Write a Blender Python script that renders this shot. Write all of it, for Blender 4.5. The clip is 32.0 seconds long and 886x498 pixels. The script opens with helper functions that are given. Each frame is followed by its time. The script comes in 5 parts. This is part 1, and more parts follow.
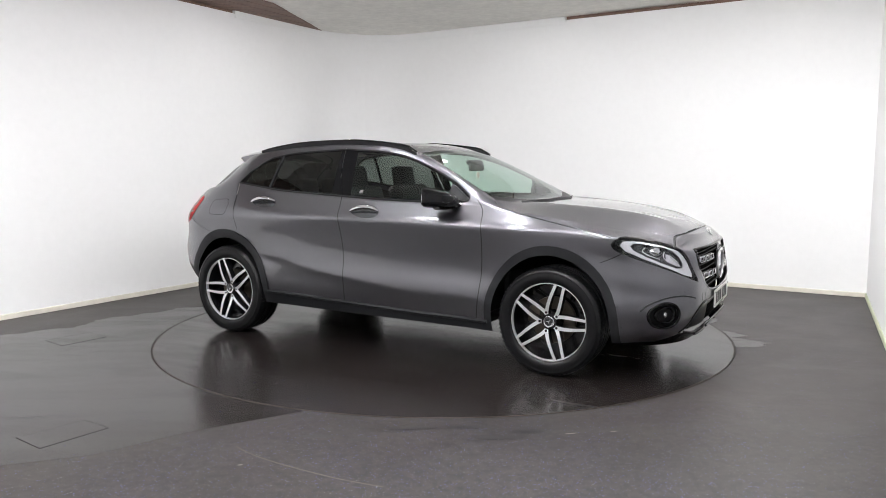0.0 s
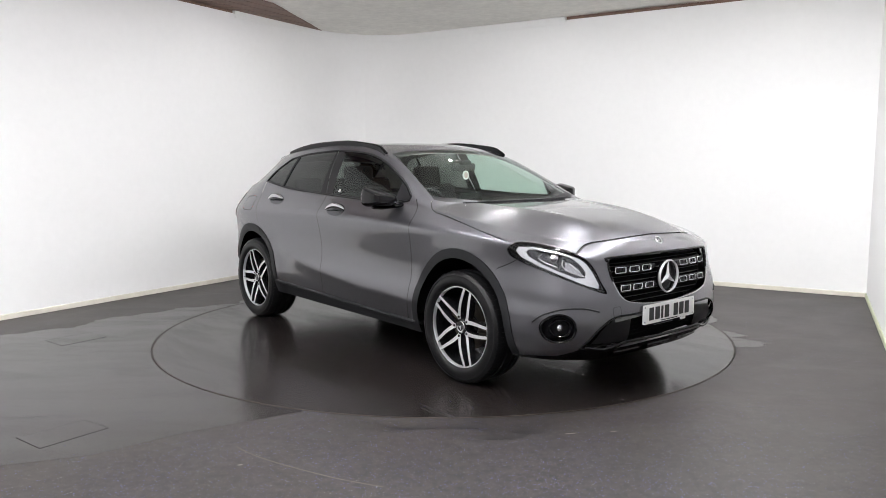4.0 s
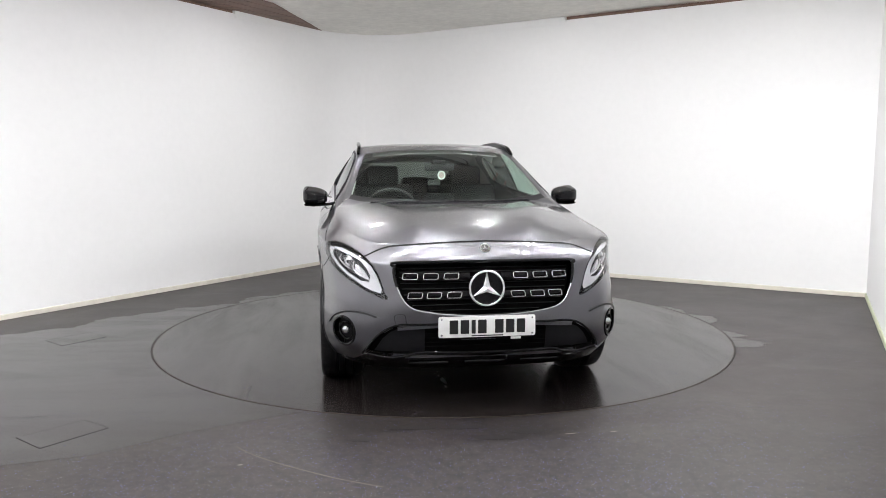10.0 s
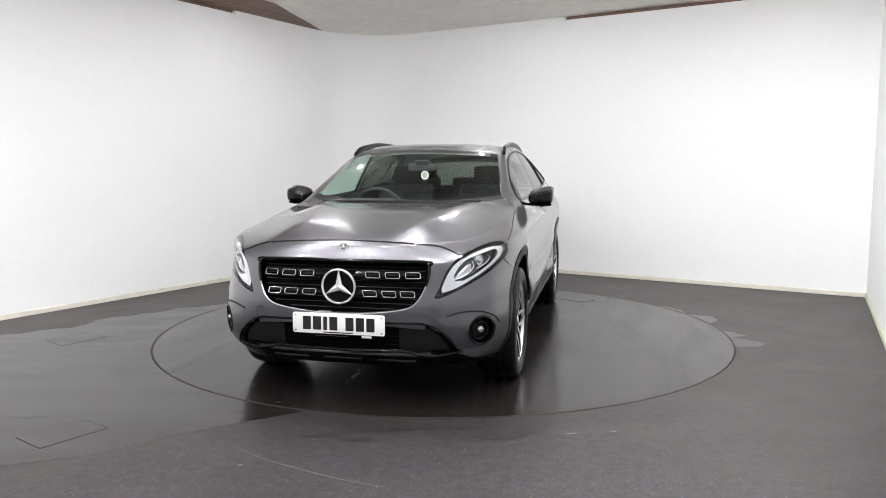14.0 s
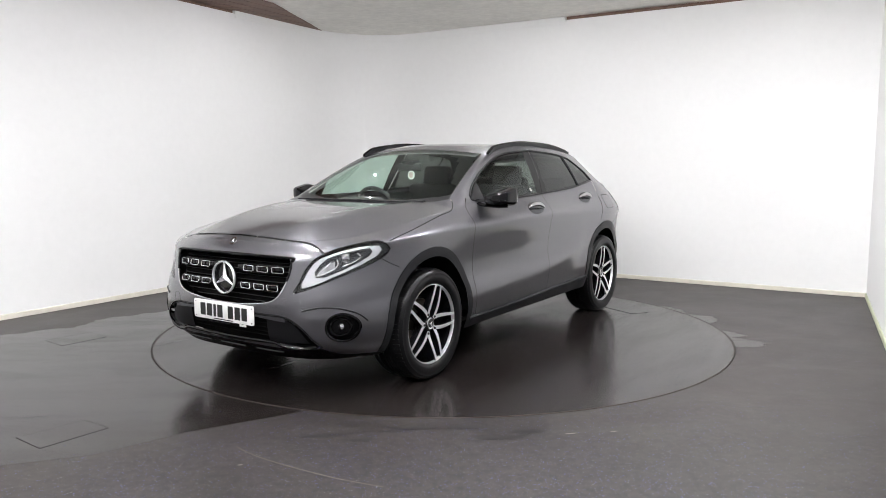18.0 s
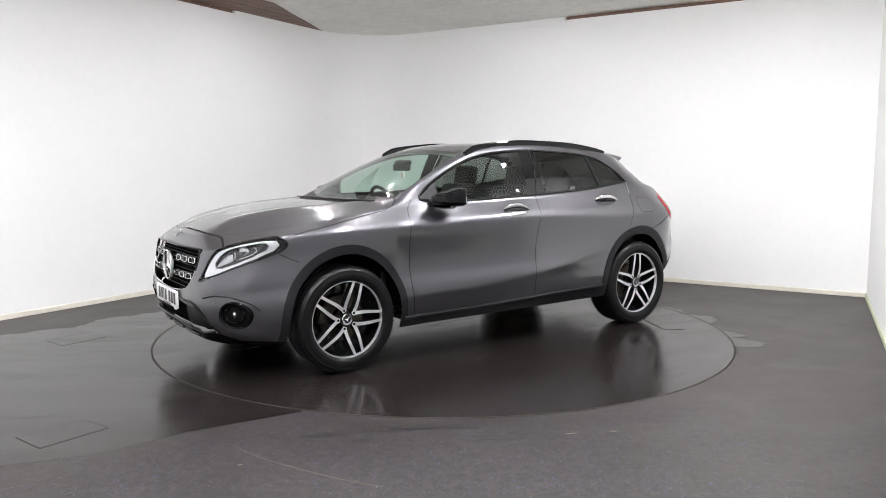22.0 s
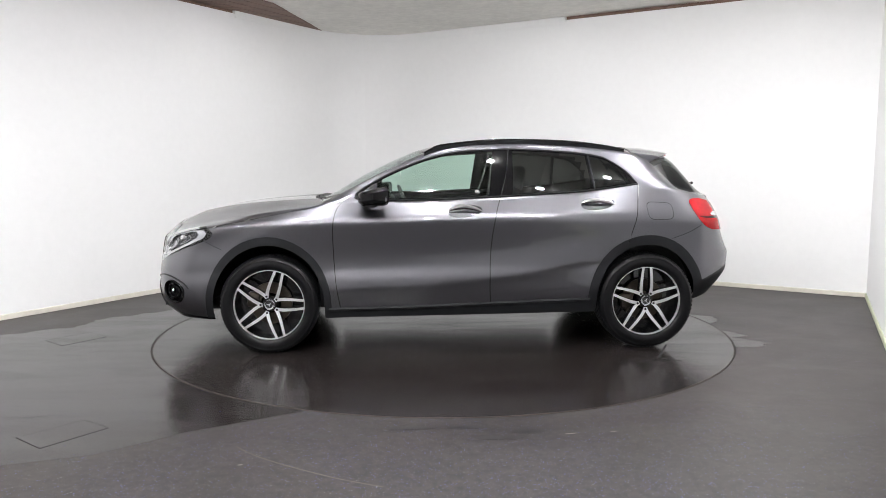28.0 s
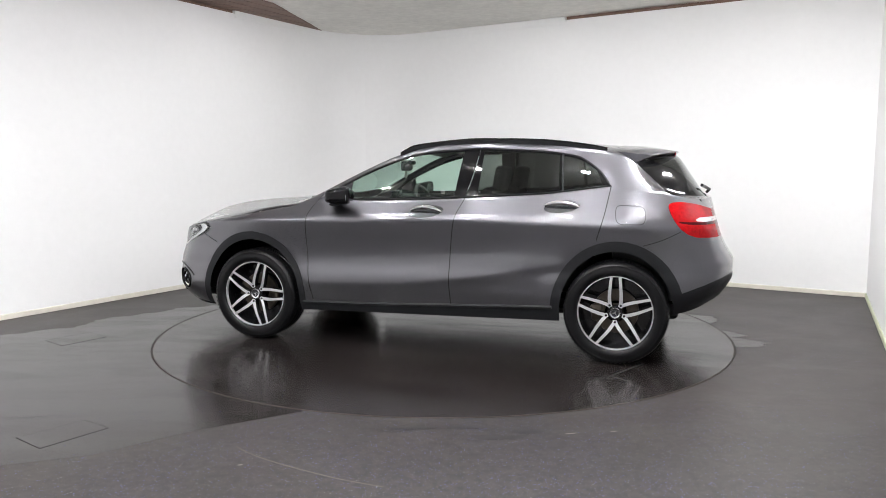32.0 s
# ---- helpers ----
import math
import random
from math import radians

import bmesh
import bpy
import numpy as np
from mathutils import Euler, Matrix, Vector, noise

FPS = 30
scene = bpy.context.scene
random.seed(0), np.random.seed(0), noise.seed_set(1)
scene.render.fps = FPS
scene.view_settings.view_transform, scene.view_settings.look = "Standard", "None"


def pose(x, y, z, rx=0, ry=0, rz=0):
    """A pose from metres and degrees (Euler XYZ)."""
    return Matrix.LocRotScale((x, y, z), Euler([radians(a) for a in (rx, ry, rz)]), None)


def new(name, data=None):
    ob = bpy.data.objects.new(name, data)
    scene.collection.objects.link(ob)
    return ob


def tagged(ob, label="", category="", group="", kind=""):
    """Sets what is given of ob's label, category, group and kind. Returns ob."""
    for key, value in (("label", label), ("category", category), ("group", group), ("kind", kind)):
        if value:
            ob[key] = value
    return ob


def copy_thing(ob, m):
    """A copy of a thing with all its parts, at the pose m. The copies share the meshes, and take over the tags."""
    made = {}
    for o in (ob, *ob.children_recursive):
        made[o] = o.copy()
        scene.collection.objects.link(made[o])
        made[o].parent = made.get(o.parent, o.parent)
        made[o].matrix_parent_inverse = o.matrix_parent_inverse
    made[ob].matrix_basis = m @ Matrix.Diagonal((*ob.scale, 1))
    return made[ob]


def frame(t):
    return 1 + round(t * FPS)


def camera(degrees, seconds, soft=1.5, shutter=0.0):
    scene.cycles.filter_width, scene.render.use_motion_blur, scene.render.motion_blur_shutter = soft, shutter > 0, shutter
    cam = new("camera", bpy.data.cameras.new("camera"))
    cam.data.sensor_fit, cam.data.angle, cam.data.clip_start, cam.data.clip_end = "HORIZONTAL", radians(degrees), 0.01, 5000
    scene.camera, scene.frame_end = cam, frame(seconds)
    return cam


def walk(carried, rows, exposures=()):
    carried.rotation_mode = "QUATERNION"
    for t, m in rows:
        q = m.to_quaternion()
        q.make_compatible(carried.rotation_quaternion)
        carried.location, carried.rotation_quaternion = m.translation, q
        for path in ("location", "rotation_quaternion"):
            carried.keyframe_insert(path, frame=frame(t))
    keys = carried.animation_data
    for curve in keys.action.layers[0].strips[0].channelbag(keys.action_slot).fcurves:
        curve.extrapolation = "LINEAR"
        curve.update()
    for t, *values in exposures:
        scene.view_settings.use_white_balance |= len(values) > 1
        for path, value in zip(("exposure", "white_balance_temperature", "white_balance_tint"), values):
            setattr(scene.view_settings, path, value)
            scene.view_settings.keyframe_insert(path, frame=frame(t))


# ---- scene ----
from mathutils.bvhtree import BVHTree

# A grey compact SUV on a turntable in a white photo booth; the camera stands on a tripod.
cam = camera(60.85, 32.0, soft=0.9)
EYE = pose(0, -6.086, 1.322, 90 - 6.305, 0.055, 0.0125)
walk(cam, [(0, EYE), (32, EYE)], exposures=[(0, 0.0), (32, 0.0)])

# ---- world and lights ----
world = bpy.data.worlds.new("world")
scene.world = world
world.use_nodes = True
world.node_tree.nodes["Background"].inputs[0].default_value = (0.9, 0.95, 1.0, 1)
world.node_tree.nodes["Background"].inputs[1].default_value = 0.02

# ---- materials ----


def material(name, color, rough=0.5, metal=0.0, coat=0.0, trans=0.0, ior=1.45, emit=None, power=0.0, var=0.0, scale=20.0,
             bump=0.0, bump_scale=200.0, rough_var=0.0, stretch=(1, 1, 1), coat_rough=0.03, spec=0.5):
    """A principled surface with two sizes of colour variation, worn gloss and fine relief."""
    m = bpy.data.materials.new(name)
    m.use_nodes = True
    nt = m.node_tree
    b = nt.nodes["Principled BSDF"]
    b.inputs["Base Color"].default_value = (*color, 1)
    b.inputs["Roughness"].default_value = rough
    b.inputs["Metallic"].default_value = metal
    b.inputs["Coat Weight"].default_value = coat
    b.inputs["Coat Roughness"].default_value = coat_rough
    b.inputs["Transmission Weight"].default_value = trans
    b.inputs["IOR"].default_value = ior
    b.inputs["Specular IOR Level"].default_value = spec
    if emit:
        b.inputs["Emission Color"].default_value = (*emit, 1)
        b.inputs["Emission Strength"].default_value = power
    if var or bump or rough_var:
        tc = nt.nodes.new("ShaderNodeTexCoord")
        mp = nt.nodes.new("ShaderNodeMapping")
        mp.inputs["Scale"].default_value = stretch
        nt.links.new(tc.outputs["Object"], mp.inputs["Vector"])

        def noise_tex(s, detail=4.0):
            n = nt.nodes.new("ShaderNodeTexNoise")
            n.inputs["Scale"].default_value = s
            n.inputs["Detail"].default_value = detail
            nt.links.new(mp.outputs["Vector"], n.inputs["Vector"])
            return n.outputs["Fac"]
        if var:
            big, small = noise_tex(scale * 0.15, 3), noise_tex(scale * 2.5, 5)
            add = nt.nodes.new("ShaderNodeMath")
            add.operation = "ADD"
            nt.links.new(big, add.inputs[0])
            nt.links.new(small, add.inputs[1])
            rng = nt.nodes.new("ShaderNodeMapRange")
            rng.inputs[1].default_value, rng.inputs[2].default_value = 0.6, 1.4
            rng.inputs[3].default_value, rng.inputs[4].default_value = 1 - var, 1 + var
            nt.links.new(add.outputs[0], rng.inputs[0])
            mul = nt.nodes.new("ShaderNodeMix")
            mul.data_type, mul.blend_type = "RGBA", "MULTIPLY"
            mul.inputs[0].default_value = 1
            mul.inputs[6].default_value = (*color, 1)
            nt.links.new(rng.outputs[0], mul.inputs[7])
            nt.links.new(mul.outputs[2], b.inputs["Base Color"])
        if rough_var:
            rr = nt.nodes.new("ShaderNodeMapRange")
            rr.inputs[1].default_value, rr.inputs[2].default_value = 0.3, 0.7
            rr.inputs[3].default_value, rr.inputs[4].default_value = rough - rough_var, rough + rough_var
            nt.links.new(noise_tex(scale * 0.4, 6), rr.inputs[0])
            nt.links.new(rr.outputs[0], b.inputs["Roughness"])
        if bump:
            bp = nt.nodes.new("ShaderNodeBump")
            bp.inputs["Strength"].default_value = 1.0
            bp.inputs["Distance"].default_value = bump
            nt.links.new(noise_tex(bump_scale, 3), bp.inputs["Height"])
            nt.links.new(bp.outputs["Normal"], b.inputs["Normal"])
    return m


M = {}
M["wall"] = material("white_wall_paint", (0.87, 0.87, 0.865), 0.6, var=0.02, scale=6, bump=0.0006, bump_scale=60)
# grey for an unseen wall stretch, dims what the car doors mirror
M["rearwall"] = material("reflection_dimming_grey", (0.36, 0.36, 0.37), 0.6, var=0.04, scale=6, bump=0.0006, bump_scale=60)
M["backwall"] = material("unseen_back_wall_grey", (0.66, 0.66, 0.665), 0.6, var=0.04, scale=6, bump=0.0006, bump_scale=60)
M["base"] = material("cream_skirting", (0.74, 0.71, 0.62), 0.45, var=0.06, scale=8)
M["ceil"] = material("grey_ceiling_board", (0.80, 0.785, 0.74), 0.8, var=0.13, scale=5, bump=0.001, bump_scale=90)
M["wood"] = material("brown_timber", (0.19, 0.115, 0.088), 0.6, var=0.45, scale=14, stretch=(0.15, 1, 1))
M["panel"] = material("lamp_panel", (0.9, 0.9, 0.9), 0.5, emit=(0.982, 0.975, 0.995), power=1260.0)
M["lampframe"] = material("lamp_frame", (0.7, 0.7, 0.7), 0.4)
M["gap"] = material("dark_gap", (0.008, 0.008, 0.008), 0.7)
M["black"] = material("gloss_black", (0.003, 0.003, 0.0035), 0.04, spec=0.3)
M["satin"] = material("satin_black_plastic", (0.008, 0.008, 0.009), 0.35, var=0.1, scale=30, spec=0.2)
M["clad"] = material("grained_grey_black_plastic", (0.014, 0.0145, 0.016), 0.46, var=0.12, scale=40, bump=0.0002, bump_scale=900, spec=0.25)
M["chrome"] = material("chrome", (0.83, 0.84, 0.85), 0.06, metal=1.0)
M["handle"] = material("satin_chrome", (0.5, 0.5, 0.51), 0.09, metal=1.0)
M["alu"] = material("machined_alloy", (0.76, 0.76, 0.77), 0.34, metal=0.75, var=0.04, scale=60, coat=0.3)
M["bright"] = material("bright_plated_trim", (0.85, 0.85, 0.86), 0.22, metal=0.7, coat=0.5)
M["rimblack"] = material("black_rim_paint", (0.008, 0.008, 0.009), 0.15, coat=0.6)
M["rubber"] = material("tyre_rubber", (0.0045, 0.0045, 0.005), 0.36, var=0.15, scale=50, bump=0.0001, bump_scale=300, spec=0.28)
M["steel"] = material("brake_steel", (0.10, 0.085, 0.07), 0.4, metal=1.0, var=0.25, scale=40)
M["liner"] = material("wheel_well_liner", (0.003, 0.003, 0.003), 0.9, spec=0.05)
M["under"] = material("underbody", (0.006, 0.006, 0.006), 0.85)
M["plate"] = material("white_plate", (0.82, 0.82, 0.80), 0.35)
M["ink"] = material("black_lettering", (0.01, 0.01, 0.01), 0.4)
M["red"] = material("red_lens", (0.30, 0.004, 0.006), 0.10, spec=0.2, var=0.4, scale=18)
M["darkred"] = material("dark_red_lens", (0.045, 0.002, 0.003), 0.12, spec=0.2)
M["silver"] = material("lamp_reflector", (0.75, 0.76, 0.78), 0.15, metal=1.0)
M["led"] = material("white_light_guide", (0.66, 0.67, 0.69), 0.16, metal=0.55, coat=0.8, var=0.2, scale=60, bump=0.004, bump_scale=45)
M["seat"] = material("black_seat_cloth", (0.006, 0.006, 0.0065), 0.8, var=0.2, scale=60)
M["dash"] = material("dark_dashboard", (0.018, 0.018, 0.019), 0.55, var=0.1, scale=40)
M["headliner"] = material("grey_headliner", (0.40, 0.39, 0.37), 0.9, var=0.04, scale=40)
M["chip"] = material("pale_scuff", (0.22, 0.20, 0.18), 0.6, var=0.3, scale=60)
M["seam"] = material("floor_seam", (0.011, 0.010, 0.010), 0.4)
M["freshener"] = material("faded_pink", (0.55, 0.42, 0.38), 0.5)
M["silverdark"] = material("smoked_reflector", (0.09, 0.093, 0.10), 0.2, metal=0.8)
M["paper"] = material("white_card", (0.8, 0.8, 0.77), 0.5)


def car_paint():
    """Metallic mid-grey: flake sparkle under a clear coat."""
    m = material("grey_metallic_paint", (0.122, 0.120, 0.133), 0.35, metal=0.9, coat=1.0, coat_rough=0.01)
    nt = m.node_tree
    b = nt.nodes["Principled BSDF"]
    tc = nt.nodes.new("ShaderNodeTexCoord")
    v = nt.nodes.new("ShaderNodeTexVoronoi")
    v.inputs["Scale"].default_value = 1800
    nt.links.new(tc.outputs["Object"], v.inputs["Vector"])
    r = nt.nodes.new("ShaderNodeMapRange")
    r.inputs[3].default_value, r.inputs[4].default_value = 0.26, 0.36
    b.inputs["Coat IOR"].default_value = 1.6
    nt.links.new(v.outputs["Color"], r.inputs[0])
    nt.links.new(r.outputs[0], b.inputs["Roughness"])
    return m


M["paint"] = car_paint()


def tinted_glass(name, color):
    """Thin car glass: mostly straight-through tinted light, with a mirror-like reflection by Fresnel."""
    m = bpy.data.materials.new(name)
    m.use_nodes = True
    nt = m.node_tree
    nt.nodes.remove(nt.nodes["Principled BSDF"])
    t, g, mix, fr = (nt.nodes.new(n) for n in ("ShaderNodeBsdfTransparent", "ShaderNodeBsdfGlossy", "ShaderNodeMixShader", "ShaderNodeLayerWeight"))
    pw, ma = nt.nodes.new("ShaderNodeMath"), nt.nodes.new("ShaderNodeMath")
    pw.operation, ma.operation = "POWER", "MULTIPLY_ADD"
    pw.inputs[1].default_value, ma.inputs[1].default_value, ma.inputs[2].default_value = 5.0, 0.92, 0.05
    t.inputs[0].default_value = (*color, 1)
    g.inputs["Color"].default_value = (0.95, 0.97, 0.97, 1)
    g.inputs["Roughness"].default_value = 0.01
    fr.inputs[0].default_value = 0.5
    nt.links.new(fr.outputs["Facing"], pw.inputs[0])
    nt.links.new(pw.outputs[0], ma.inputs[0])
    nt.links.new(ma.outputs[0], mix.inputs[0])
    nt.links.new(t.outputs[0], mix.inputs[1])
    nt.links.new(g.outputs[0], mix.inputs[2])
    nt.links.new(mix.outputs[0], nt.nodes["Material Output"].inputs[0])
    return m


M["glass"] = tinted_glass("green_tinted_glass", (0.72, 0.86, 0.79))
M["clear"] = tinted_glass("clear_lens", (0.93, 0.93, 0.94))
M["privacy"] = tinted_glass("dark_privacy_glass", (0.16, 0.17, 0.16))


def floor_material(name, rough, base, fleck=0.76, wide=(0.85, 1.25), streak=(1.0, 1.5, 1), spec=0.29, zone=None):
    """Dark safety vinyl with coloured flecks, mottled dirt, dull scuffs and wiped streaks. zone: place and reach of the trodden part, where the flecks lie bare."""
    m = bpy.data.materials.new(name)
    m.use_nodes = True
    nt = m.node_tree
    b = nt.nodes["Principled BSDF"]
    tc = nt.nodes.new("ShaderNodeTexCoord")

    def node(kind, **vals):
        n = nt.nodes.new(kind)
        for k, val in vals.items():
            n.inputs[k].default_value = val
        return n

    def link(a, c):
        nt.links.new(a, c)

    def ranged(out, lo, hi, to_lo, to_hi):
        n = node("ShaderNodeMapRange")
        for k, val in enumerate((lo, hi, to_lo, to_hi)):
            n.inputs[k + 1].default_value = val
        link(out, n.inputs[0])
        return n.outputs[0]

    def calc(op, p, q):
        n = node("ShaderNodeMath")
        n.operation = op
        for k, val in enumerate((p, q)):
            if isinstance(val, (int, float)):
                n.inputs[k].default_value = val
            else:
                link(val, n.inputs[k])
        return n.outputs[0]

    def noise_tex(scale, detail, rough_in=0.5, vector=None, distortion=0.0):
        n = node("ShaderNodeTexNoise", Scale=scale, Detail=detail, Roughness=rough_in, Distortion=distortion)
        link(vector or tc.outputs["Object"], n.inputs["Vector"])
        return n.outputs["Fac"]

    def tint(col, fac):
        n = nt.nodes.new("ShaderNodeMix")
        n.data_type, n.blend_type = "RGBA", "MULTIPLY"
        n.inputs[0].default_value = 1
        link(col, n.inputs[6])
        link(fac, n.inputs[7])
        return n.outputs[2]
    grain = noise_tex(160.0, 4.0)
    trodden = None
    if zone:
        far = node("ShaderNodeVectorMath")
        far.operation = "DISTANCE"
        squash = node("ShaderNodeMapping", Scale=(0.75, 1.15, 1))
        link(tc.outputs["Object"], squash.inputs["Vector"])
        link(squash.outputs["Vector"], far.inputs[0])
        far.inputs[1].default_value = (zone[0] * 0.75, zone[1] * 1.15, 0)
        ragged = calc("ADD", far.outputs["Value"], ranged(noise_tex(2.2, 5.0, 0.6), 0.3, 0.7, -0.5, 0.5))
        trodden = ranged(ragged, zone[2] * 0.35, zone[2], 1.0, 0.0)
    ramp = nt.nodes.new("ShaderNodeValToRGB")
    ramp.color_ramp.elements[0].position, ramp.color_ramp.elements[0].color = 0.3, (*[c * 0.72 for c in base], 1)
    ramp.color_ramp.elements[1].position, ramp.color_ramp.elements[1].color = 0.7, (*[c * 1.3 for c in base], 1)
    link(noise_tex(1.3, 6.0, 0.6), ramp.inputs[0])
    col = tint(ramp.outputs[0], ranged(grain, 0.3, 0.7, 0.7, 1.35))
    dirt = ranged(noise_tex(22.0, 5.0, 0.65), 0.38, 0.60, 0.2, 1.75)
    if trodden is not None:
        dirt = calc("ADD", calc("MULTIPLY", calc("SUBTRACT", dirt, 1.0), ranged(trodden, 0.0, 1.0, 0.12, 1.0)), 1.0)
    else:
        dirt = ranged(dirt, 0.2, 1.75, 0.9, 1.1)
    col = tint(col, dirt)
    if trodden is not None:
        col = tint(col, ranged(trodden, 0.0, 1.0, 1.1, 0.6))
    # flecks: small cells, a few of them bright, bluish or brown
    cells = node("ShaderNodeTexVoronoi", Scale=120.0)
    link(tc.outputs["Object"], cells.inputs["Vector"])
    sep = nt.nodes.new("ShaderNodeSeparateColor")
    link(cells.outputs["Color"], sep.inputs[0])
    limit = fleck if trodden is None else ranged(trodden, 0.0, 1.0, 0.97, fleck)
    both = calc("MULTIPLY", calc("GREATER_THAN", sep.outputs[0], limit), calc("LESS_THAN", cells.outputs["Distance"], 0.36))
    hue = nt.nodes.new("ShaderNodeValToRGB")
    hue.color_ramp.elements[0].color = (0.10, 0.10, 0.32, 1)
    hue.color_ramp.elements[1].color = (0.24, 0.235, 0.26, 1)
    for at, c in ((0.3, (0.07, 0.066, 0.22, 1)), (0.55, (0.10, 0.06, 0.04, 1)), (0.8, (0.05, 0.04, 0.035, 1)), (0.93, (0.11, 0.105, 0.14, 1))):
        hue.color_ramp.elements.new(at).color = c
    link(sep.outputs[1], hue.inputs[0])
    mix = nt.nodes.new("ShaderNodeMix")
    mix.data_type = "RGBA"
    link(both, mix.inputs[0])
    link(col, mix.inputs[6])
    link(hue.outputs[0], mix.inputs[7])
    link(mix.outputs[2], b.inputs["Base Color"])
    turned = node("ShaderNodeMapping", Rotation=(0, 0, 0.55), Scale=streak)
    link(tc.outputs["Object"], turned.inputs["Vector"])
    wear = noise_tex(1.6, 9.0, 0.68, turned.outputs["Vector"], 0.6)
    link(ranged(wear, 0.35, 0.7, rough * wide[0], rough * wide[1]), b.inputs["Roughness"])
    b.inputs["Specular IOR Level"].default_value = spec
    bp = node("ShaderNodeBump", Distance=0.0003, Strength=0.6 if rough > 0.3 else 0.15)
    link(grain, bp.inputs["Height"])
    link(bp.outputs["Normal"], b.inputs["Normal"])
    return m


M["scuff"] = material("rubber_scuff", (0.02, 0.019, 0.019), 0.5, var=0.3, scale=30)
M["floor"] = floor_material("speckled_floor_vinyl", 0.46, (0.0210, 0.0165, 0.0150), 0.725, (0.94, 1.1), spec=0.5, zone=(-0.2, -3.3, 2.1))
M["polished"] = floor_material("polished_floor_vinyl", 0.20, (0.0125, 0.0102, 0.0097), 0.985, (0.78, 1.42), (0.55, 2.4, 1), 0.35)
M["scratch"] = material("pale_scratch", (0.10, 0.085, 0.07), 0.6, var=0.3, scale=60)
M["stain"] = material("dark_floor_stain", (0.010, 0.009, 0.009), 0.4, var=0.3, scale=30)
M["rim"] = material("worn_metal_rim", (0.075, 0.062, 0.052), 0.45, metal=0.5, var=0.25, scale=30)

# ---- small builders ----


def mesh_from(bm, name, mats, smooth=True):
    me = bpy.data.meshes.new(name)
    bm.to_mesh(me)
    bm.free()
    for mt in mats if isinstance(mats, (list, tuple)) else [mats]:
        me.materials.append(mt)
    if smooth:
        me.polygons.foreach_set("use_smooth", [True] * len(me.polygons))
    return me


def sharpen(me, angle):
    """Edges sharper than the angle (degrees) stay crisp."""
    me.set_sharp_from_angle(angle=radians(angle))


def part(name, bm, mat, parent=None, label="", angle=35.0, smooth=True):
    """Links a bmesh as one mesh object under a thing or part."""
    me = mesh_from(bm, name, mat, smooth)
    if smooth:
        sharpen(me, angle)
    ob = new(name, me)
    if parent:
        ob.parent = parent
    if label:
        ob["label"] = label
    return ob


def box_bm(x0, y0, z0, x1, y1, z1, bevel=0.0, seg=2):
    bm = bmesh.new()
    bmesh.ops.create_cube(bm, size=1.0)
    for v in bm.verts:
        v.co = Vector(((x0 + x1) / 2 + v.co.x * (x1 - x0), (y0 + y1) / 2 + v.co.y * (y1 - y0), (z0 + z1) / 2 + v.co.z * (z1 - z0)))
    if bevel:
        bmesh.ops.bevel(bm, geom=bm.edges[:], offset=bevel, segments=seg, profile=0.5, affect="EDGES")
    return bm


def prism_bm(poly, depth, m=None, bevel=0.0):
    """A polygon in the local xy plane, raised by depth along z, then moved by m."""
    bm = bmesh.new()
    lo = [bm.verts.new((x, y, 0)) for x, y in poly]
    hi = [bm.verts.new((x, y, depth)) for x, y in poly]
    n = len(poly)
    bm.faces.new(list(reversed(lo)))
    top = bm.faces.new(hi)
    for i in range(n):
        bm.faces.new((lo[i], lo[(i + 1) % n], hi[(i + 1) % n], hi[i]))
    if bevel:
        bmesh.ops.bevel(bm, geom=list(top.edges), offset=bevel, segments=2, profile=0.5, affect="EDGES")
    bmesh.ops.recalc_face_normals(bm, faces=bm.faces[:])
    if m is not None:
        bm.transform(m)
    return bm


def lathe_bm(profile, seg=64, axis="y"):
    """Turns (radius, along) pairs round an axis."""
    bm = bmesh.new()
    rings = []
    for r, a in profile:
        ring = []
        for k in range(seg):
            t = 2 * math.pi * k / seg
            p = (r * math.cos(t), a, r * math.sin(t)) if axis == "y" else (r * math.cos(t), r * math.sin(t), a)
            ring.append(bm.verts.new(p))
        rings.append(ring)
    for r0, r1 in zip(rings, rings[1:]):
        for k in range(seg):
            bm.faces.new((r0[k], r0[(k + 1) % seg], r1[(k + 1) % seg], r1[k]))
    bmesh.ops.recalc_face_normals(bm, faces=bm.faces[:])
    return bm


def tube_bm(path, rx, rz=None, seg=10, closed=False, up=(0, 0, 1)):
    """A round or oval bar along a path."""
    rz = rz or rx
    bm = bmesh.new()
    pts = [Vector(p) for p in path]
    n = len(pts)
    rings = []
    for i, p in enumerate(pts):
        a, b = (pts[i - 1], pts[(i + 1) % n]) if closed else (pts[max(i - 1, 0)], pts[min(i + 1, n - 1)])
        d = (b - a).normalized()
        s = d.cross(Vector(up))
        s = s.normalized() if s.length > 1e-6 else Vector((1, 0, 0))
        u = s.cross(d)
        rings.append([bm.verts.new(p + s * rx * math.cos(2 * math.pi * k / seg) + u * rz * math.sin(2 * math.pi * k / seg)) for k in range(seg)])
    pairs = list(zip(rings, rings[1:])) + ([(rings[-1], rings[0])] if closed else [])
    for r0, r1 in pairs:
        for k in range(seg):
            bm.faces.new((r0[k], r0[(k + 1) % seg], r1[(k + 1) % seg], r1[k]))
    if not closed:
        bm.faces.new(list(reversed(rings[0])))
        bm.faces.new(rings[-1])
    bmesh.ops.recalc_face_normals(bm, faces=bm.faces[:])
    return bm


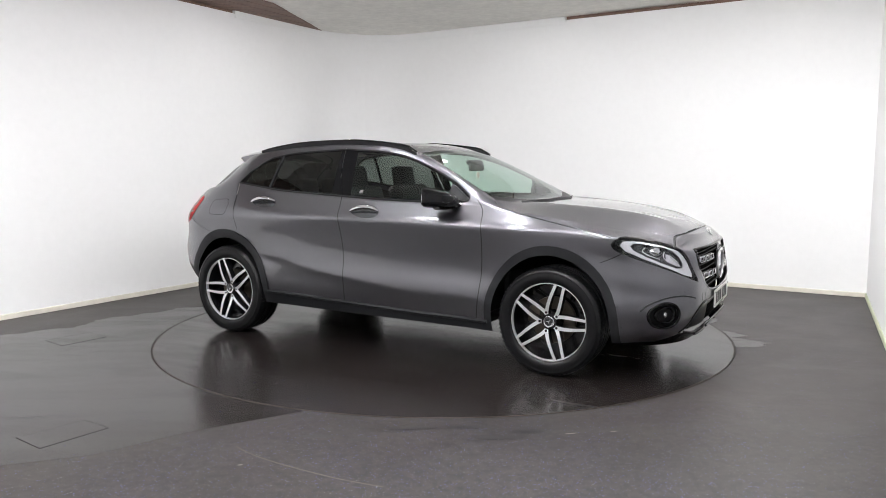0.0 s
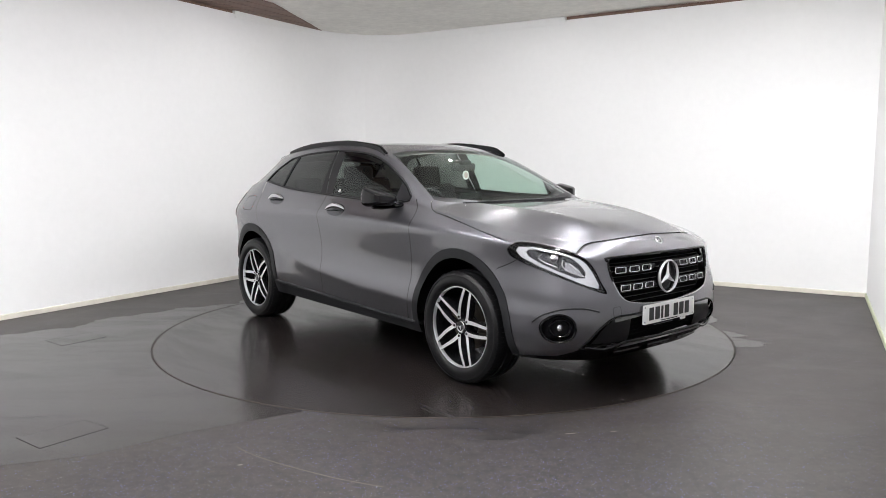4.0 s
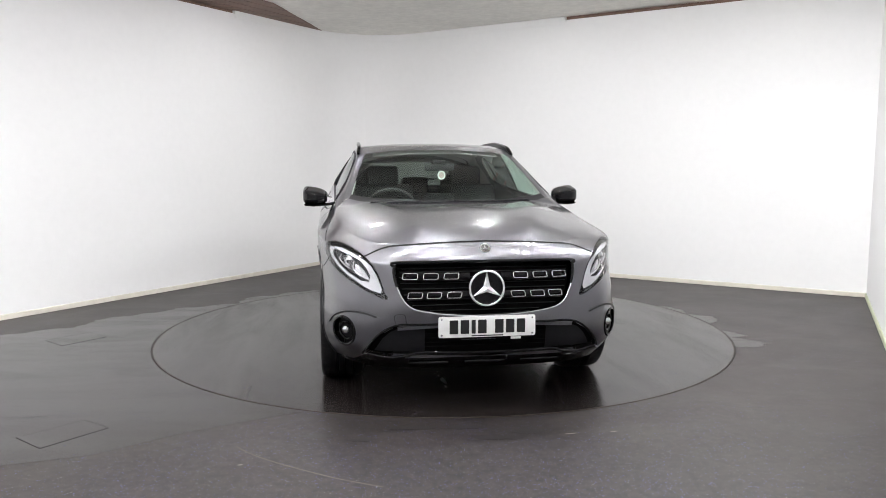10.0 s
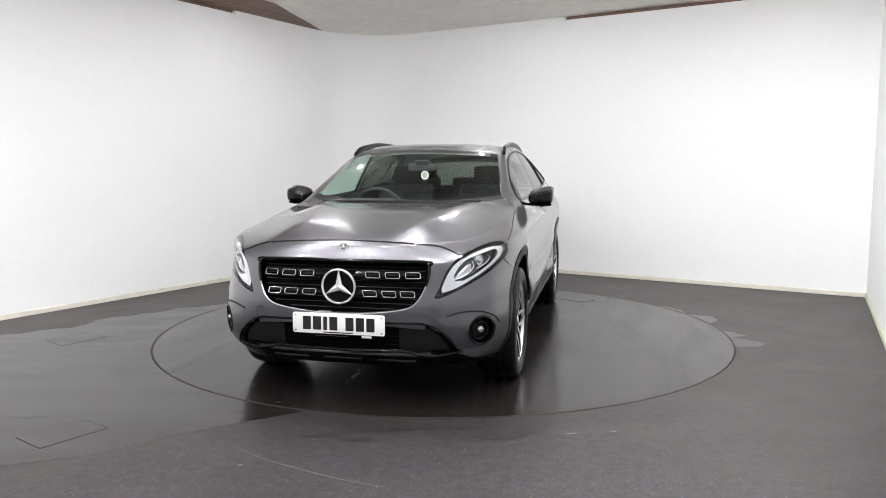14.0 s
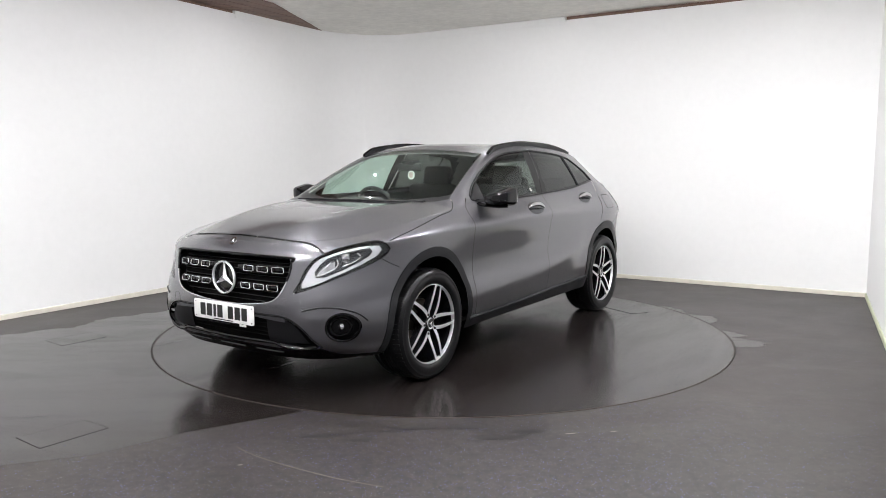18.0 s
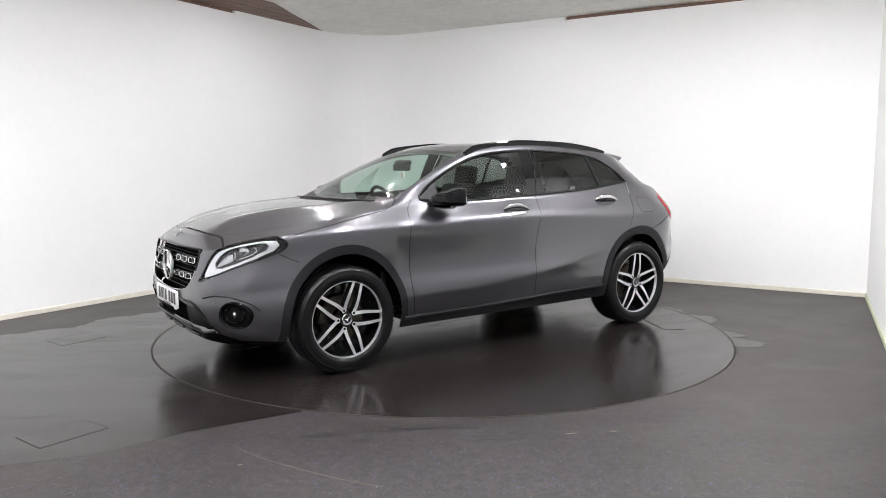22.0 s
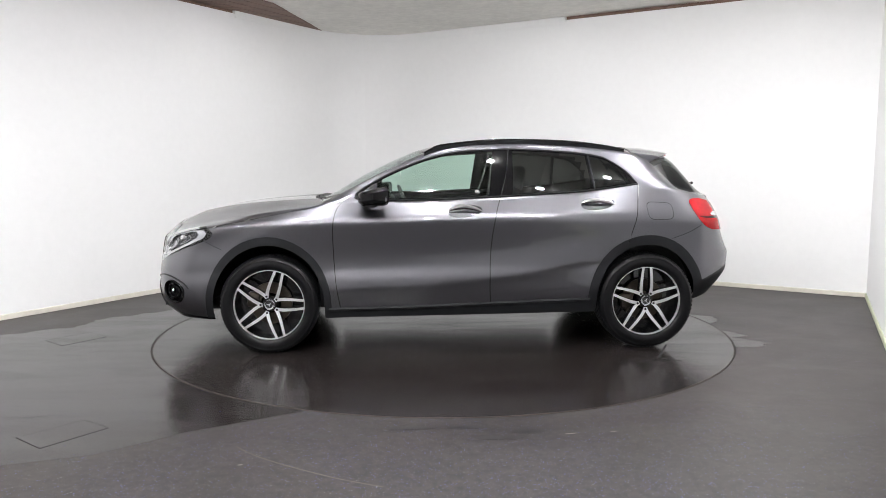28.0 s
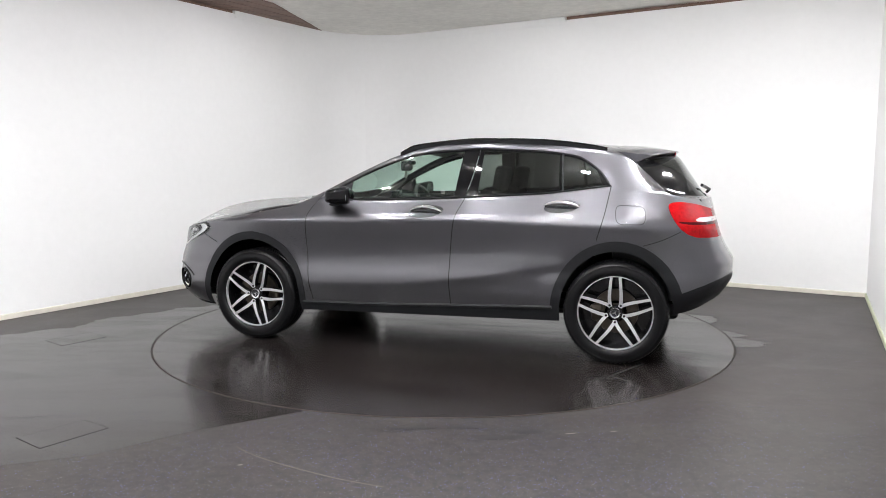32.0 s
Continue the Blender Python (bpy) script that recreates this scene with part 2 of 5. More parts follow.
def spline(keys, x):
    """A monotone cubic through (x, value) keys, in rising x."""
    n = len(keys)
    if x <= keys[0][0]:
        return keys[0][1]
    if x >= keys[-1][0]:
        return keys[-1][1]
    i = next(k for k in range(n - 1) if x <= keys[k + 1][0])
    d = [(keys[k + 1][1] - keys[k][1]) / (keys[k + 1][0] - keys[k][0]) for k in range(n - 1)]

    def slope(k):
        if k == 0:
            return d[0]
        if k == n - 1:
            return d[-1]
        return 0.0 if d[k - 1] * d[k] <= 0 else 2 * d[k - 1] * d[k] / (d[k - 1] + d[k])
    (x0, y0), (x1, y1) = keys[i], keys[i + 1]
    h = x1 - x0
    t = (x - x0) / h
    return ((1 + 2 * t) * (1 - t) ** 2 * y0 + t * (1 - t) ** 2 * h * slope(i) + t * t * (3 - 2 * t) * y1 + t * t * (t - 1) * h * slope(i + 1))


def smooth01(a, b, x):
    t = min(1.0, max(0.0, (x - a) / (b - a)))
    return t * t * (3 - 2 * t)


def rounded(poly, r, seg=4):
    """Rounds a polygon's corners."""
    out = []
    n = len(poly)
    for i in range(n):
        p, a, b = Vector(poly[i]), Vector(poly[i - 1]), Vector(poly[(i + 1) % n])
        k = min(r, 0.45 * (a - p).length, 0.45 * (b - p).length)
        s, e = p + (a - p).normalized() * k, p + (b - p).normalized() * k
        for j in range(seg + 1):
            t = j / seg
            out.append(tuple((1 - t) ** 2 * s + 2 * t * (1 - t) * p + t * t * e))
    return out

# ---- the booth ----
CORNER = Vector((-1.164, 4.79))
ALONG = Vector((-0.508, -0.861)).normalized()   # from the far corner along the side walls
ACROSS = Vector((0.847, -0.531)).normalized()   # from the far corner along the end wall
WIDE, LONG, HIGH = 6.39, 11.0, 3.045
ROUND = 0.95                                     # radius of the far corner


def plan(a, b):
    """A point of the plan: a metres along the end wall, b metres towards the camera."""
    p = CORNER + ACROSS * a + ALONG * b
    return p.x, p.y


def wall_run(name, path, z0, z1, thick, mat, label="", kind="structure", lip=0.0):
    """A wall along a path of plan points, thickened to its left."""
    bm = bmesh.new()
    pts = [Vector((x, y, 0)) for x, y in path]
    rows = []
    for i, p in enumerate(pts):
        d = (pts[min(i + 1, len(pts) - 1)] - pts[max(i - 1, 0)]).normalized()
        nrm = Vector((-d.y, d.x, 0))
        rows.append([bm.verts.new(p + Vector((0, 0, z0))), bm.verts.new(p + Vector((0, 0, z1 - lip))), bm.verts.new(p + nrm * lip + Vector((0, 0, z1))),
                     bm.verts.new(p + nrm * thick + Vector((0, 0, z1))), bm.verts.new(p + nrm * thick + Vector((0, 0, z0)))])
    for a, b in zip(rows, rows[1:]):
        for k in range(5):
            bm.faces.new((a[k], a[(k + 1) % 5], b[(k + 1) % 5], b[k]))
    bm.faces.new(rows[0])
    bm.faces.new(list(reversed(rows[-1])))
    bmesh.ops.recalc_face_normals(bm, faces=bm.faces[:])
    ob = part(name, bm, mat, angle=20)
    tagged(ob, label, kind=kind)
    return ob


def corner_arc(r, inset=0.0):
    """The rounded far corner in plan, from the left wall to the end wall."""
    out = []
    for k in range(13):
        t = math.pi / 2 * k / 12
        out.append(plan(r - (r - inset) * math.cos(t), r - (r - inset) * math.sin(t)))
    return out


def room():
    left = [plan(0, b) for b in (LONG, 8, 5, 3)]
    end = [plan(a, 0) for a in (2.5, 4.0, WIDE)]
    wall_run("wall_west", left + corner_arc(ROUND)[:7], 0, HIGH, 0.12, M["wall"], "smooth white painted booth wall")
    wall_run("wall_north", corner_arc(ROUND)[6:] + end, 0, HIGH, 0.12, M["wall"], "smooth white painted booth wall with a rounded corner")
    # the near part of the right-hand wall turns away a little before the camera
    wall_run("wall_east", [plan(WIDE, -0.12), plan(WIDE, 0), plan(WIDE + 0.224, 2.8)], 0, HIGH, 0.12, M["wall"],
             "smooth white painted booth wall")
    # out of view: grey stretch added so the doors reflect something darker
    wall_run("wall_east_near", [plan(WIDE + 0.224, 2.802), plan(WIDE + 0.32, 4.0), plan(WIDE + 0.88, LONG)], 0, HIGH, 0.12, M["rearwall"], "unseen grey wall added beside the camera to darken the car's reflections")
    # unseen closing wall, its grey chosen for the brightness mirrored in the car
    wall_run("wall_south", [plan(WIDE + 1.2, LONG), plan(-0.15, LONG)], 0, HIGH, 0.12, M["backwall"], "unseen pale grey wall behind the camera, toned for the car's reflections")
    skirt = material("pale_skirting_green", (0.62, 0.66, 0.48), 0.45, var=0.08, scale=8)
    wall_run("baseboard", [plan(0.012, b) for b in (LONG - 0.05, 8, 5, 3)] + corner_arc(ROUND, 0.012) + [plan(a, 0.012) for a in (2.5, 4, WIDE - 0.014)],
             0.002, 0.048, 0.011, M["base"], "low cream skirting board along the wall", lip=0.006)
    wall_run("baseboard_east", [plan(WIDE - 0.012, 0.014), plan(WIDE + 0.308, 4.0), plan(WIDE + 0.868, LONG - 0.05)], 0.002, 0.048, 0.011, skirt,
             "low pale green skirting board", lip=0.006)
    # ceiling: grey boards with a timber edge where the wall stops short
    pts = [plan(-0.3, -0.3), plan(WIDE + 0.6, -0.3), plan(WIDE + 1.4, LONG + 0.3), plan(-0.3, LONG + 0.3)]
    bm = prism_bm(pts, 0.1, Matrix.Translation((0, 0, 3.088)))
    tagged(part("ceiling", bm, M["ceil"]), "grey mottled ceiling boards", kind="structure")
    wall_run("trim", [plan(0.007, b) for b in (2.375, 2, 1.5)] + corner_arc(ROUND, 0.007) + [plan(a, 0.007) for a in (1.6, 2.5, 3.09)], HIGH - 0.045, 3.086, 0.1, M["wall"],
                    "white fascia board round the rounded corner")
    wall_run("timber_edge", [plan(-0.03, b) for b in (LONG - 0.1, 8, 4, 2.38)], HIGH + 0.002, 3.086, 0.08, M["wood"], "brown timber edge above the wall")
    wall_run("timber_edge", [plan(a, -0.03) for a in (3.1, 4, 5.2, WIDE)], HIGH + 0.002, 3.086, 0.08, M["wood"], "brown timber edge above the wall")


def timber_boards():
    """Brown boards on the ceiling beside the left wall, splaying from the corner."""
    for k in range(4):
        a0, a1 = 0.02 + 0.17 * k, 0.02 + 0.17 * (k + 1) - 0.012
        b0 = 0.75 + 0.42 * k
        poly = [plan(a0 - 0.05, b0), plan(a1 - 0.05, b0 + 0.4), plan(a1, LONG - 0.2), plan(a0, LONG - 0.2)]
        tagged(part("ceiling_board", prism_bm(poly, 0.006 + 0.002 * (k % 2), Matrix.Translation((0, 0, 3.079))), M["wood"]), "brown streaked timber board on the ceiling", kind="structure")


def floor_and_table():
    """The floor with a round pit, the polished part beside it, and the turning disc."""
    r, gap = 2.232, 0.008
    outer = [plan(-0.2, -0.2), plan(WIDE + 0.7, -0.2), plan(WIDE + 1.4, LONG + 0.2), plan(-0.2, LONG + 0.2)]
    bm = bmesh.new()
    seg = 160
    ring = [bm.verts.new(((r + gap) * math.cos(2 * math.pi * k / seg), (r + gap) * math.sin(2 * math.pi * k / seg), 0)) for k in range(seg)]
    deep = [bm.verts.new((v.co.x, v.co.y, -0.08)) for v in ring]

    def to_edge(v):
        d = Vector((v.co.x, v.co.y)).normalized()
        best = 99.0
        for i in range(4):
            a, b = Vector(outer[i]), Vector(outer[(i + 1) % 4])
            e = b - a
            den = d.x * e.y - d.y * e.x
            if abs(den) > 1e-9:
                s = (a.x * e.y - a.y * e.x) / den
                w = (a.x * d.y - a.y * d.x) / den
                if s > 0 and -1e-6 <= w <= 1 + 1e-6:
                    best = min(best, s)
        return d * best
    far = [bm.verts.new((*to_edge(v), 0)) for v in ring]
    for k in range(seg):
        j = (k + 1) % seg
        bm.faces.new((ring[k], far[k], far[j], ring[j]))
        bm.faces.new((deep[k], ring[k], ring[j], deep[j]))
    bm.faces.new(deep)
    bmesh.ops.recalc_face_normals(bm, faces=bm.faces[:])
    tagged(part("floor", bm, M["floor"], angle=30), "dark speckled vinyl floor with a dull sheen", kind="structure")
    # polished sheet of vinyl on the left of the table, from the disc's edge out to the wall
    bm = bmesh.new()
    a0, a1, n = radians(250.2), radians(108), 200
    edge = [(-0.763, -2.125), (-1.281, -2.443), (-1.62, -2.746), (-1.97, -2.865), (-3.2, -3.3), (-4.3, -1.3), (-3.47, -0.24), (-3.1, 0.05), (-2.63, 0.68), (-2.24, 0.95), (-1.75, 1.55),
            (-1.2, 2.05), (-0.7, 2.28), (-0.5, 2.30)]

    def reach(d):
        best = 2.26
        for p, q in zip(edge, edge[1:]):
            p, e = Vector(p), Vector(q) - Vector(p)
            den = d.x * e.y - d.y * e.x
            if abs(den) > 1e-9:
                s, w = (p.x * e.y - p.y * e.x) / den, (p.x * d.y - p.y * d.x) / den
                if s > best and -1e-6 <= w <= 1 + 1e-6:
                    best = s
        return d * best
    rows = []
    for k in range(n + 1):
        d = Vector((math.cos(a0 + (a1 - a0) * k / n), math.sin(a0 + (a1 - a0) * k / n)))
        out = reach(d)
        out *= 1 + (0.05 * noise.fractal((4 * out.x, 4 * out.y, 0), 0.7, 2.0, 4) if d.y > -0.1 else 0.0)
        rows.append((bm.verts.new((*(d * (r + gap + 0.004)), 0.0008)), bm.verts.new((*(d * max(out.length, r + 0.03)), 0.0008))))
    for (p, q), (u, w) in zip(rows, rows[1:]):
        bm.faces.new((p, u, w, q))
    for f in bm.faces:
        f.normal_update()
        if f.normal.z < 0:
            f.normal_flip()
    tagged(part("floor_sheet", bm, M["polished"], smooth=False), "polished dark vinyl sheet beside the turntable", kind="structure")
    # ragged spills of the same polish past the disc's other side
    for mid, span, wide in ((-13.5, 4.0, 0.24), (-6.5, 3.0, 0.12), (9.0, 5.0, 0.16), (20.0, 5.0, 0.07)):
        bm, strip = bmesh.new(), []
        for k in range(17):
            t = radians(mid + span * (k / 8 - 1))
            d = Vector((math.cos(t), math.sin(t)))
            w = wide * max(0.05, 1 - (k / 8 - 1) ** 2) * (1 + 0.5 * noise.noise((9 * d.x + mid, 30 * d.y, 0)))
            strip.append((bm.verts.new((*(d * (r + gap + 0.004)), 0.0008)), bm.verts.new((*(d * (r + gap + 0.01 + w)), 0.0008))))
        for (p, q), (u, w) in zip(strip, strip[1:]):
            bm.faces.new((p, q, w, u))
        tagged(part("polish_spill", bm, M["polished"], smooth=False), "shiny ragged spill of floor polish", "polish spill", "polish spills")
    # covers let into the floor, seen as thin seams
    for quad in ([(-2.09, -2.52), (-1.88, -2.26), (-1.70, -2.38), (-1.90, -2.66)], [(-3.03, -0.45), (-2.83, -0.17), (-2.62, -0.33), (-2.82, -0.62)]):
        cover = new("floor_cover")
        tagged(cover, "rectangular vinyl-covered floor box lid flush with the floor", "floor cover", "floor covers")
        part("lid", prism_bm(rounded(quad, 0.01, 2), 0.001, Matrix.Translation((0, 0, 0.0010))), M["polished"], cover)
        for p, q in zip(quad, quad[1:] + quad[:1]):
            part("seam", prism_bm(band([p, q], 0.003), 0.0010, Matrix.Translation((0, 0, 0.0013))), M["seam"], cover)
    for x, y, ln in ((0.60, -2.47, 0.07), (0.83, -2.44, 0.045), (-0.92, -2.86, 0.03)):
        chip = prism_bm(rounded([(0, -0.004), (ln * 0.6, -0.007), (ln, 0.003), (ln * 0.5, 0.006), (0.01, 0.003)], 0.006, 3), 0.0006, pose(x, y, 0.0005, 0, 0, 8))
        tagged(part("scuff", chip, M["chip"]), "small pale paint scuff on the floor", "scuff", "floor scuffs")
    line = curve2([(-0.98, -2.64), (-0.851, -2.76), (-0.657, -2.89), (-0.441, -3.01), (-0.25, -3.09)], 6)
    tagged(part("scratch", prism_bm(band(line, 0.007), 0.0005, Matrix.Translation((0, 0, 0.0005))), M["scratch"]), "long pale curved scratch in the floor vinyl", "scratch")
    rnd = random.Random(11)
    for x, y, lx, ly in ((-0.155, -2.386, 0.13, 0.035), (0.10, -2.375, 0.09, 0.03), (-0.40, -2.55, 0.06, 0.03), (0.27, -2.52, 0.14, 0.03), (0.42, -2.44, 0.10, 0.03), (-0.62, -2.50, 0.11, 0.025)):
        poly = [(x + lx * math.cos(t) * rnd.uniform(0.75, 1.1), y + ly * math.sin(t) * rnd.uniform(0.6, 1.2)) for t in [2 * math.pi * k / 14 for k in range(14)]]
        tagged(part("stain", prism_bm(rounded(poly, 0.012, 2), 0.0004, Matrix.Translation((0, 0, 0.0004))), M["stain"]), "dark greasy stain on the floor vinyl", "stain", "floor stains")
    # the disc
    table = new("turntable")
    tagged(table, "round dark vinyl-topped turntable flush with the floor", "turntable")
    bm = lathe_bm([(0.0001, 0.001), (r - 0.004, 0.001), (r, -0.003), (r, -0.07)], 160, "z")
    part("disc", bm, M["polished"], table, angle=30)
    part("rim", lathe_bm([(r + 0.001, -0.05), (r + 0.001, 0.0015), (r - 0.003, 0.0020), (r - 0.005, 0.0012)], 160, "z"), M["rim"], table, "thin worn metal rim")
    part("slot", prism_bm(band([(-1.617, 0.695), (-1.428, 1.071), (-1.558, 1.168)], 0.016), 0.0006, Matrix.Translation((0, 0, 0.0013))), M["gap"], table, "dark bent cut in the disc")
    return table

# ---- the car's skin: long design curves in the car's own space (x ahead, y to its left, z up) ----
WHEEL_X, HUB_Z, TYRE_R = 1.3495, 0.345, 0.346
V_CREASE = 0.7
BOTTOM = [(-2.2, 0.46), (-2.0, 0.41), (-1.89, 0.372), (-1.7, 0.335), (-1.0, 0.272), (1.0, 0.245), (1.7, 0.235), (2.25, 0.225)]
CREASE = [(-2.1, 0.90), (-1.7, 0.91), (-1.0, 0.925), (-0.2, 0.945), (0.4, 0.932), (1.1, 0.915), (1.53, 0.903), (1.77, 0.882), (2.0, 0.835), (2.2, 0.78)]
BELT = [(-2.05, 1.085), (-1.75, 1.105), (-1.45, 1.15), (-1.25, 1.155), (-1.0, 1.13), (-0.8, 1.112), (-0.2, 1.078), (0.4, 1.06), (0.75, 1.062), (0.9, 1.05), (1.1, 1.025), (1.4, 0.985),
        (1.7, 0.935), (1.9, 0.905), (2.05, 0.892), (2.15, 0.885)]
WIDTH = [(0, 0.835), (0.1, 0.868), (0.2, 0.881), (0.28, 0.879), (0.37, 0.869), (0.45, 0.872), (0.55, 0.882), (0.65, 0.8945), (0.7, 0.899), (0.76, 0.888), (0.88, 0.838), (1.0, 0.785)]
NOSE = [(0, 2.12), (0.1, 2.19), (0.2, 2.215), (0.35, 2.226), (0.5, 2.224), (0.6, 2.216), (0.7, 2.205), (0.85, 2.18), (1.0, 2.14)]
TAIL = [(0, -2.05), (0.1, -2.09), (0.2, -2.115), (0.35, -2.115), (0.45, -2.082), (0.55, -2.046), (0.7, -2.006), (0.85, -1.982), (1.0, -1.958)]
NOSE_N = [(0, 3.8), (0.2, 4.6), (0.4, 4.4), (0.55, 3.7), (0.7, 3.4), (1.0, 2.8)]
TAIL_N = [(0, 3.4), (0.4, 4.2), (0.7, 4.7), (1.0, 3.8)]
CENTRE = [(-1.98, 1.086), (-1.93, 1.107), (-1.82, 1.25), (-1.72, 1.385), (-1.66, 1.42), (-1.5, 1.448), (-1.0, 1.488), (-0.45, 1.503), (-0.1, 1.499), (0.1, 1.482), (0.28, 1.440), (0.46, 1.368),
          (0.69, 1.257), (0.81, 1.19), (0.95, 1.105), (1.03, 1.076), (1.17, 1.070), (1.39, 1.058), (1.62, 1.034), (1.85, 0.992), (1.98, 0.957), (2.08, 0.920), (2.14, 0.887)]
CANT_Z = [(-1.95, 1.10), (-1.8, 1.11), (-1.647, 1.15), (-1.433, 1.345), (-1.3, 1.405), (-1.1, 1.436), (-0.8, 1.463), (-0.4, 1.478), (-0.1, 1.470), (0.1, 1.440), (0.3, 1.378), (0.5, 1.29),
          (0.7, 1.19), (0.85, 1.115), (1.0, 1.055)]
CANT_Y = [(-1.95, 0.50), (-1.8, 0.60), (-1.65, 0.60), (-1.43, 0.575), (-1.1, 0.575), (-0.4, 0.585), (0.0, 0.59), (0.2, 0.60), (0.5, 0.648), (0.7, 0.688), (0.85, 0.718), (1.0, 0.745)]
LOW_LINE = [(-1.1, 0.67), (-0.58, 0.585), (-0.22, 0.525), (0.0, 0.50), (0.42, 0.468), (0.9, 0.455)]


def plan_point(s, tail, nose, w, nt, nf):
    """Round the plan outline: s 0..1 the tail's quarter, 1..2 the flank, 2..3 the nose's quarter."""
    if s <= 1:
        a = s * math.pi / 2
        return -1.0 - (-1.0 - tail) * max(math.cos(a), 0) ** (2 / nt), w * math.sin(a) ** (2 / nt)
    if s <= 2:
        return -1.0 + 2.0 * (s - 1), w
    a = (s - 2) * math.pi / 2
    return 1.0 + (nose - 1.0) * math.sin(a) ** (2 / nf), w * max(math.cos(a), 0) ** (2 / nf)


def flank(s, v):
    """A point of the lower body."""
    x, y = plan_point(s, spline(TAIL, v), spline(NOSE, v), spline(WIDTH, v), spline(TAIL_N, v), spline(NOSE_N, v))
    xr = plan_point(s, -2.12, 2.19, 0.88, 3, 3.2)[0]
    zb, zc, ze = spline(BOTTOM, xr), spline(CREASE, xr), spline(BELT, plan_point(s, -1.975, 2.14, 0.785, 2.6, 2.8)[0])
    z = zb + (zc - zb) * v / V_CREASE if v < V_CREASE else zc + (ze - zc) * (v - V_CREASE) / (1 - V_CREASE)
    # the rising fold low on the doors
    d = z - spline(LOW_LINE, x)
    fade = smooth01(-1.15, -0.75, x) * (1 - smooth01(0.75, 1.0, x))
    y += fade * (0.021 * math.exp(-(d / 0.14) ** 2) if d > 0 else 0.021 * math.exp(-(-d / 0.06) ** 1.25))
    # flared arches
    for wx in (-WHEEL_X, WHEEL_X):
        r = math.hypot(x - wx, z - HUB_Z)
        if y > 0.6:
            y += 0.010 * math.exp(-((r - 0.44) / 0.09) ** 2)
    return Vector((x, y, z))


def deck(edge, t):
    """Across the top from the belt edge (t 0) over the cant rail (t 0.4) to the centre line (t 1)."""
    x, ye, ze = edge
    zm = max(spline(CENTRE, x), ze)
    g = 1 - smooth01(0.95, 1.06, x)

    def dome(y):
        u = min(1.0, y / max(ye, 1e-6))
        z = ze + (zm - ze) * (1 - u ** 2.2)
        # power-dome folds of the bonnet
        yr = 0.50 - 0.19 * smooth01(1.0, 2.1, x)
        amp = 0.022 * (1 - smooth01(1.85, 2.1, x))
        k = y - yr
        return z + amp * (math.exp(-(k / 0.16) ** 2) if k > 0 else math.exp(-(k / 0.05) ** 2) * 0.5 + 0.5 * math.exp(-(k / 0.2) ** 2))
    yc = min(spline(CANT_Y, x), 0.9 * ye)
    zc = min(max(spline(CANT_Z, x), ze), zm)
    yc = yc * g + 0.88 * ye * (1 - g)
    zc = zc * g + dome(yc) * (1 - g)
    if t <= 0.4:
        u = t / 0.4
        y, z = ye + (yc - ye) * u, ze + (zc - ze) * u
        bulge = 0.014 * math.sin(math.pi * u) * g
        y += bulge
        if g < 1:
            z = z * g + dome(y) * (1 - g)
        return Vector((x, y, z))
    u = 1 - (t - 0.4) / 0.6
    y = yc * u
    z = zc + (zm - zc) * (1 - u ** 2.3)
    return Vector((x, y, z * g + dome(y) * (1 - g)))


def skin():
    """Half of the car's skin (its left) as one grid, with its smooth normals kept on the points."""
    bm = bmesh.new()
    lay = bm.verts.layers.float_vector.new("n")
    ss = [k / 56 for k in range(56)] + [1 + k / 100 for k in range(100)] + [2 + k / 72 for k in range(73)]
    vs = [k / 60 for k in range(61)]
    ts = [0.4 * k / 16 for k in range(1, 17)] + [0.4 + 0.6 * k / 22 for k in range(1, 23)]
    grid = []
    for s in ss:
        row = [flank(s, v) for v in vs]
        row += [deck(row[-1], t) for t in ts]
        grid.append([bm.verts.new(p) for p in row])
    for a, b in zip(grid, grid[1:]):
        for k in range(len(a) - 1):
            bm.faces.new((a[k + 1], b[k + 1], b[k], a[k]))
    bmesh.ops.remove_doubles(bm, verts=bm.verts[:], dist=1e-5)
    bm.normal_update()
    for v in bm.verts:
        n = v.normal.copy()
        if abs(v.co.y) < 1e-4:
            n.y = 0
            n.normalize()
        v[lay] = n
    return bm


def inside(poly, x, y):
    hit = False
    n = len(poly)
    for i in range(n):
        (x0, y0), (x1, y1) = poly[i], poly[i - 1]
        if (y0 > y) != (y1 > y) and x < (x1 - x0) * (y - y0) / (y1 - y0) + x0:
            hit = not hit
    return hit


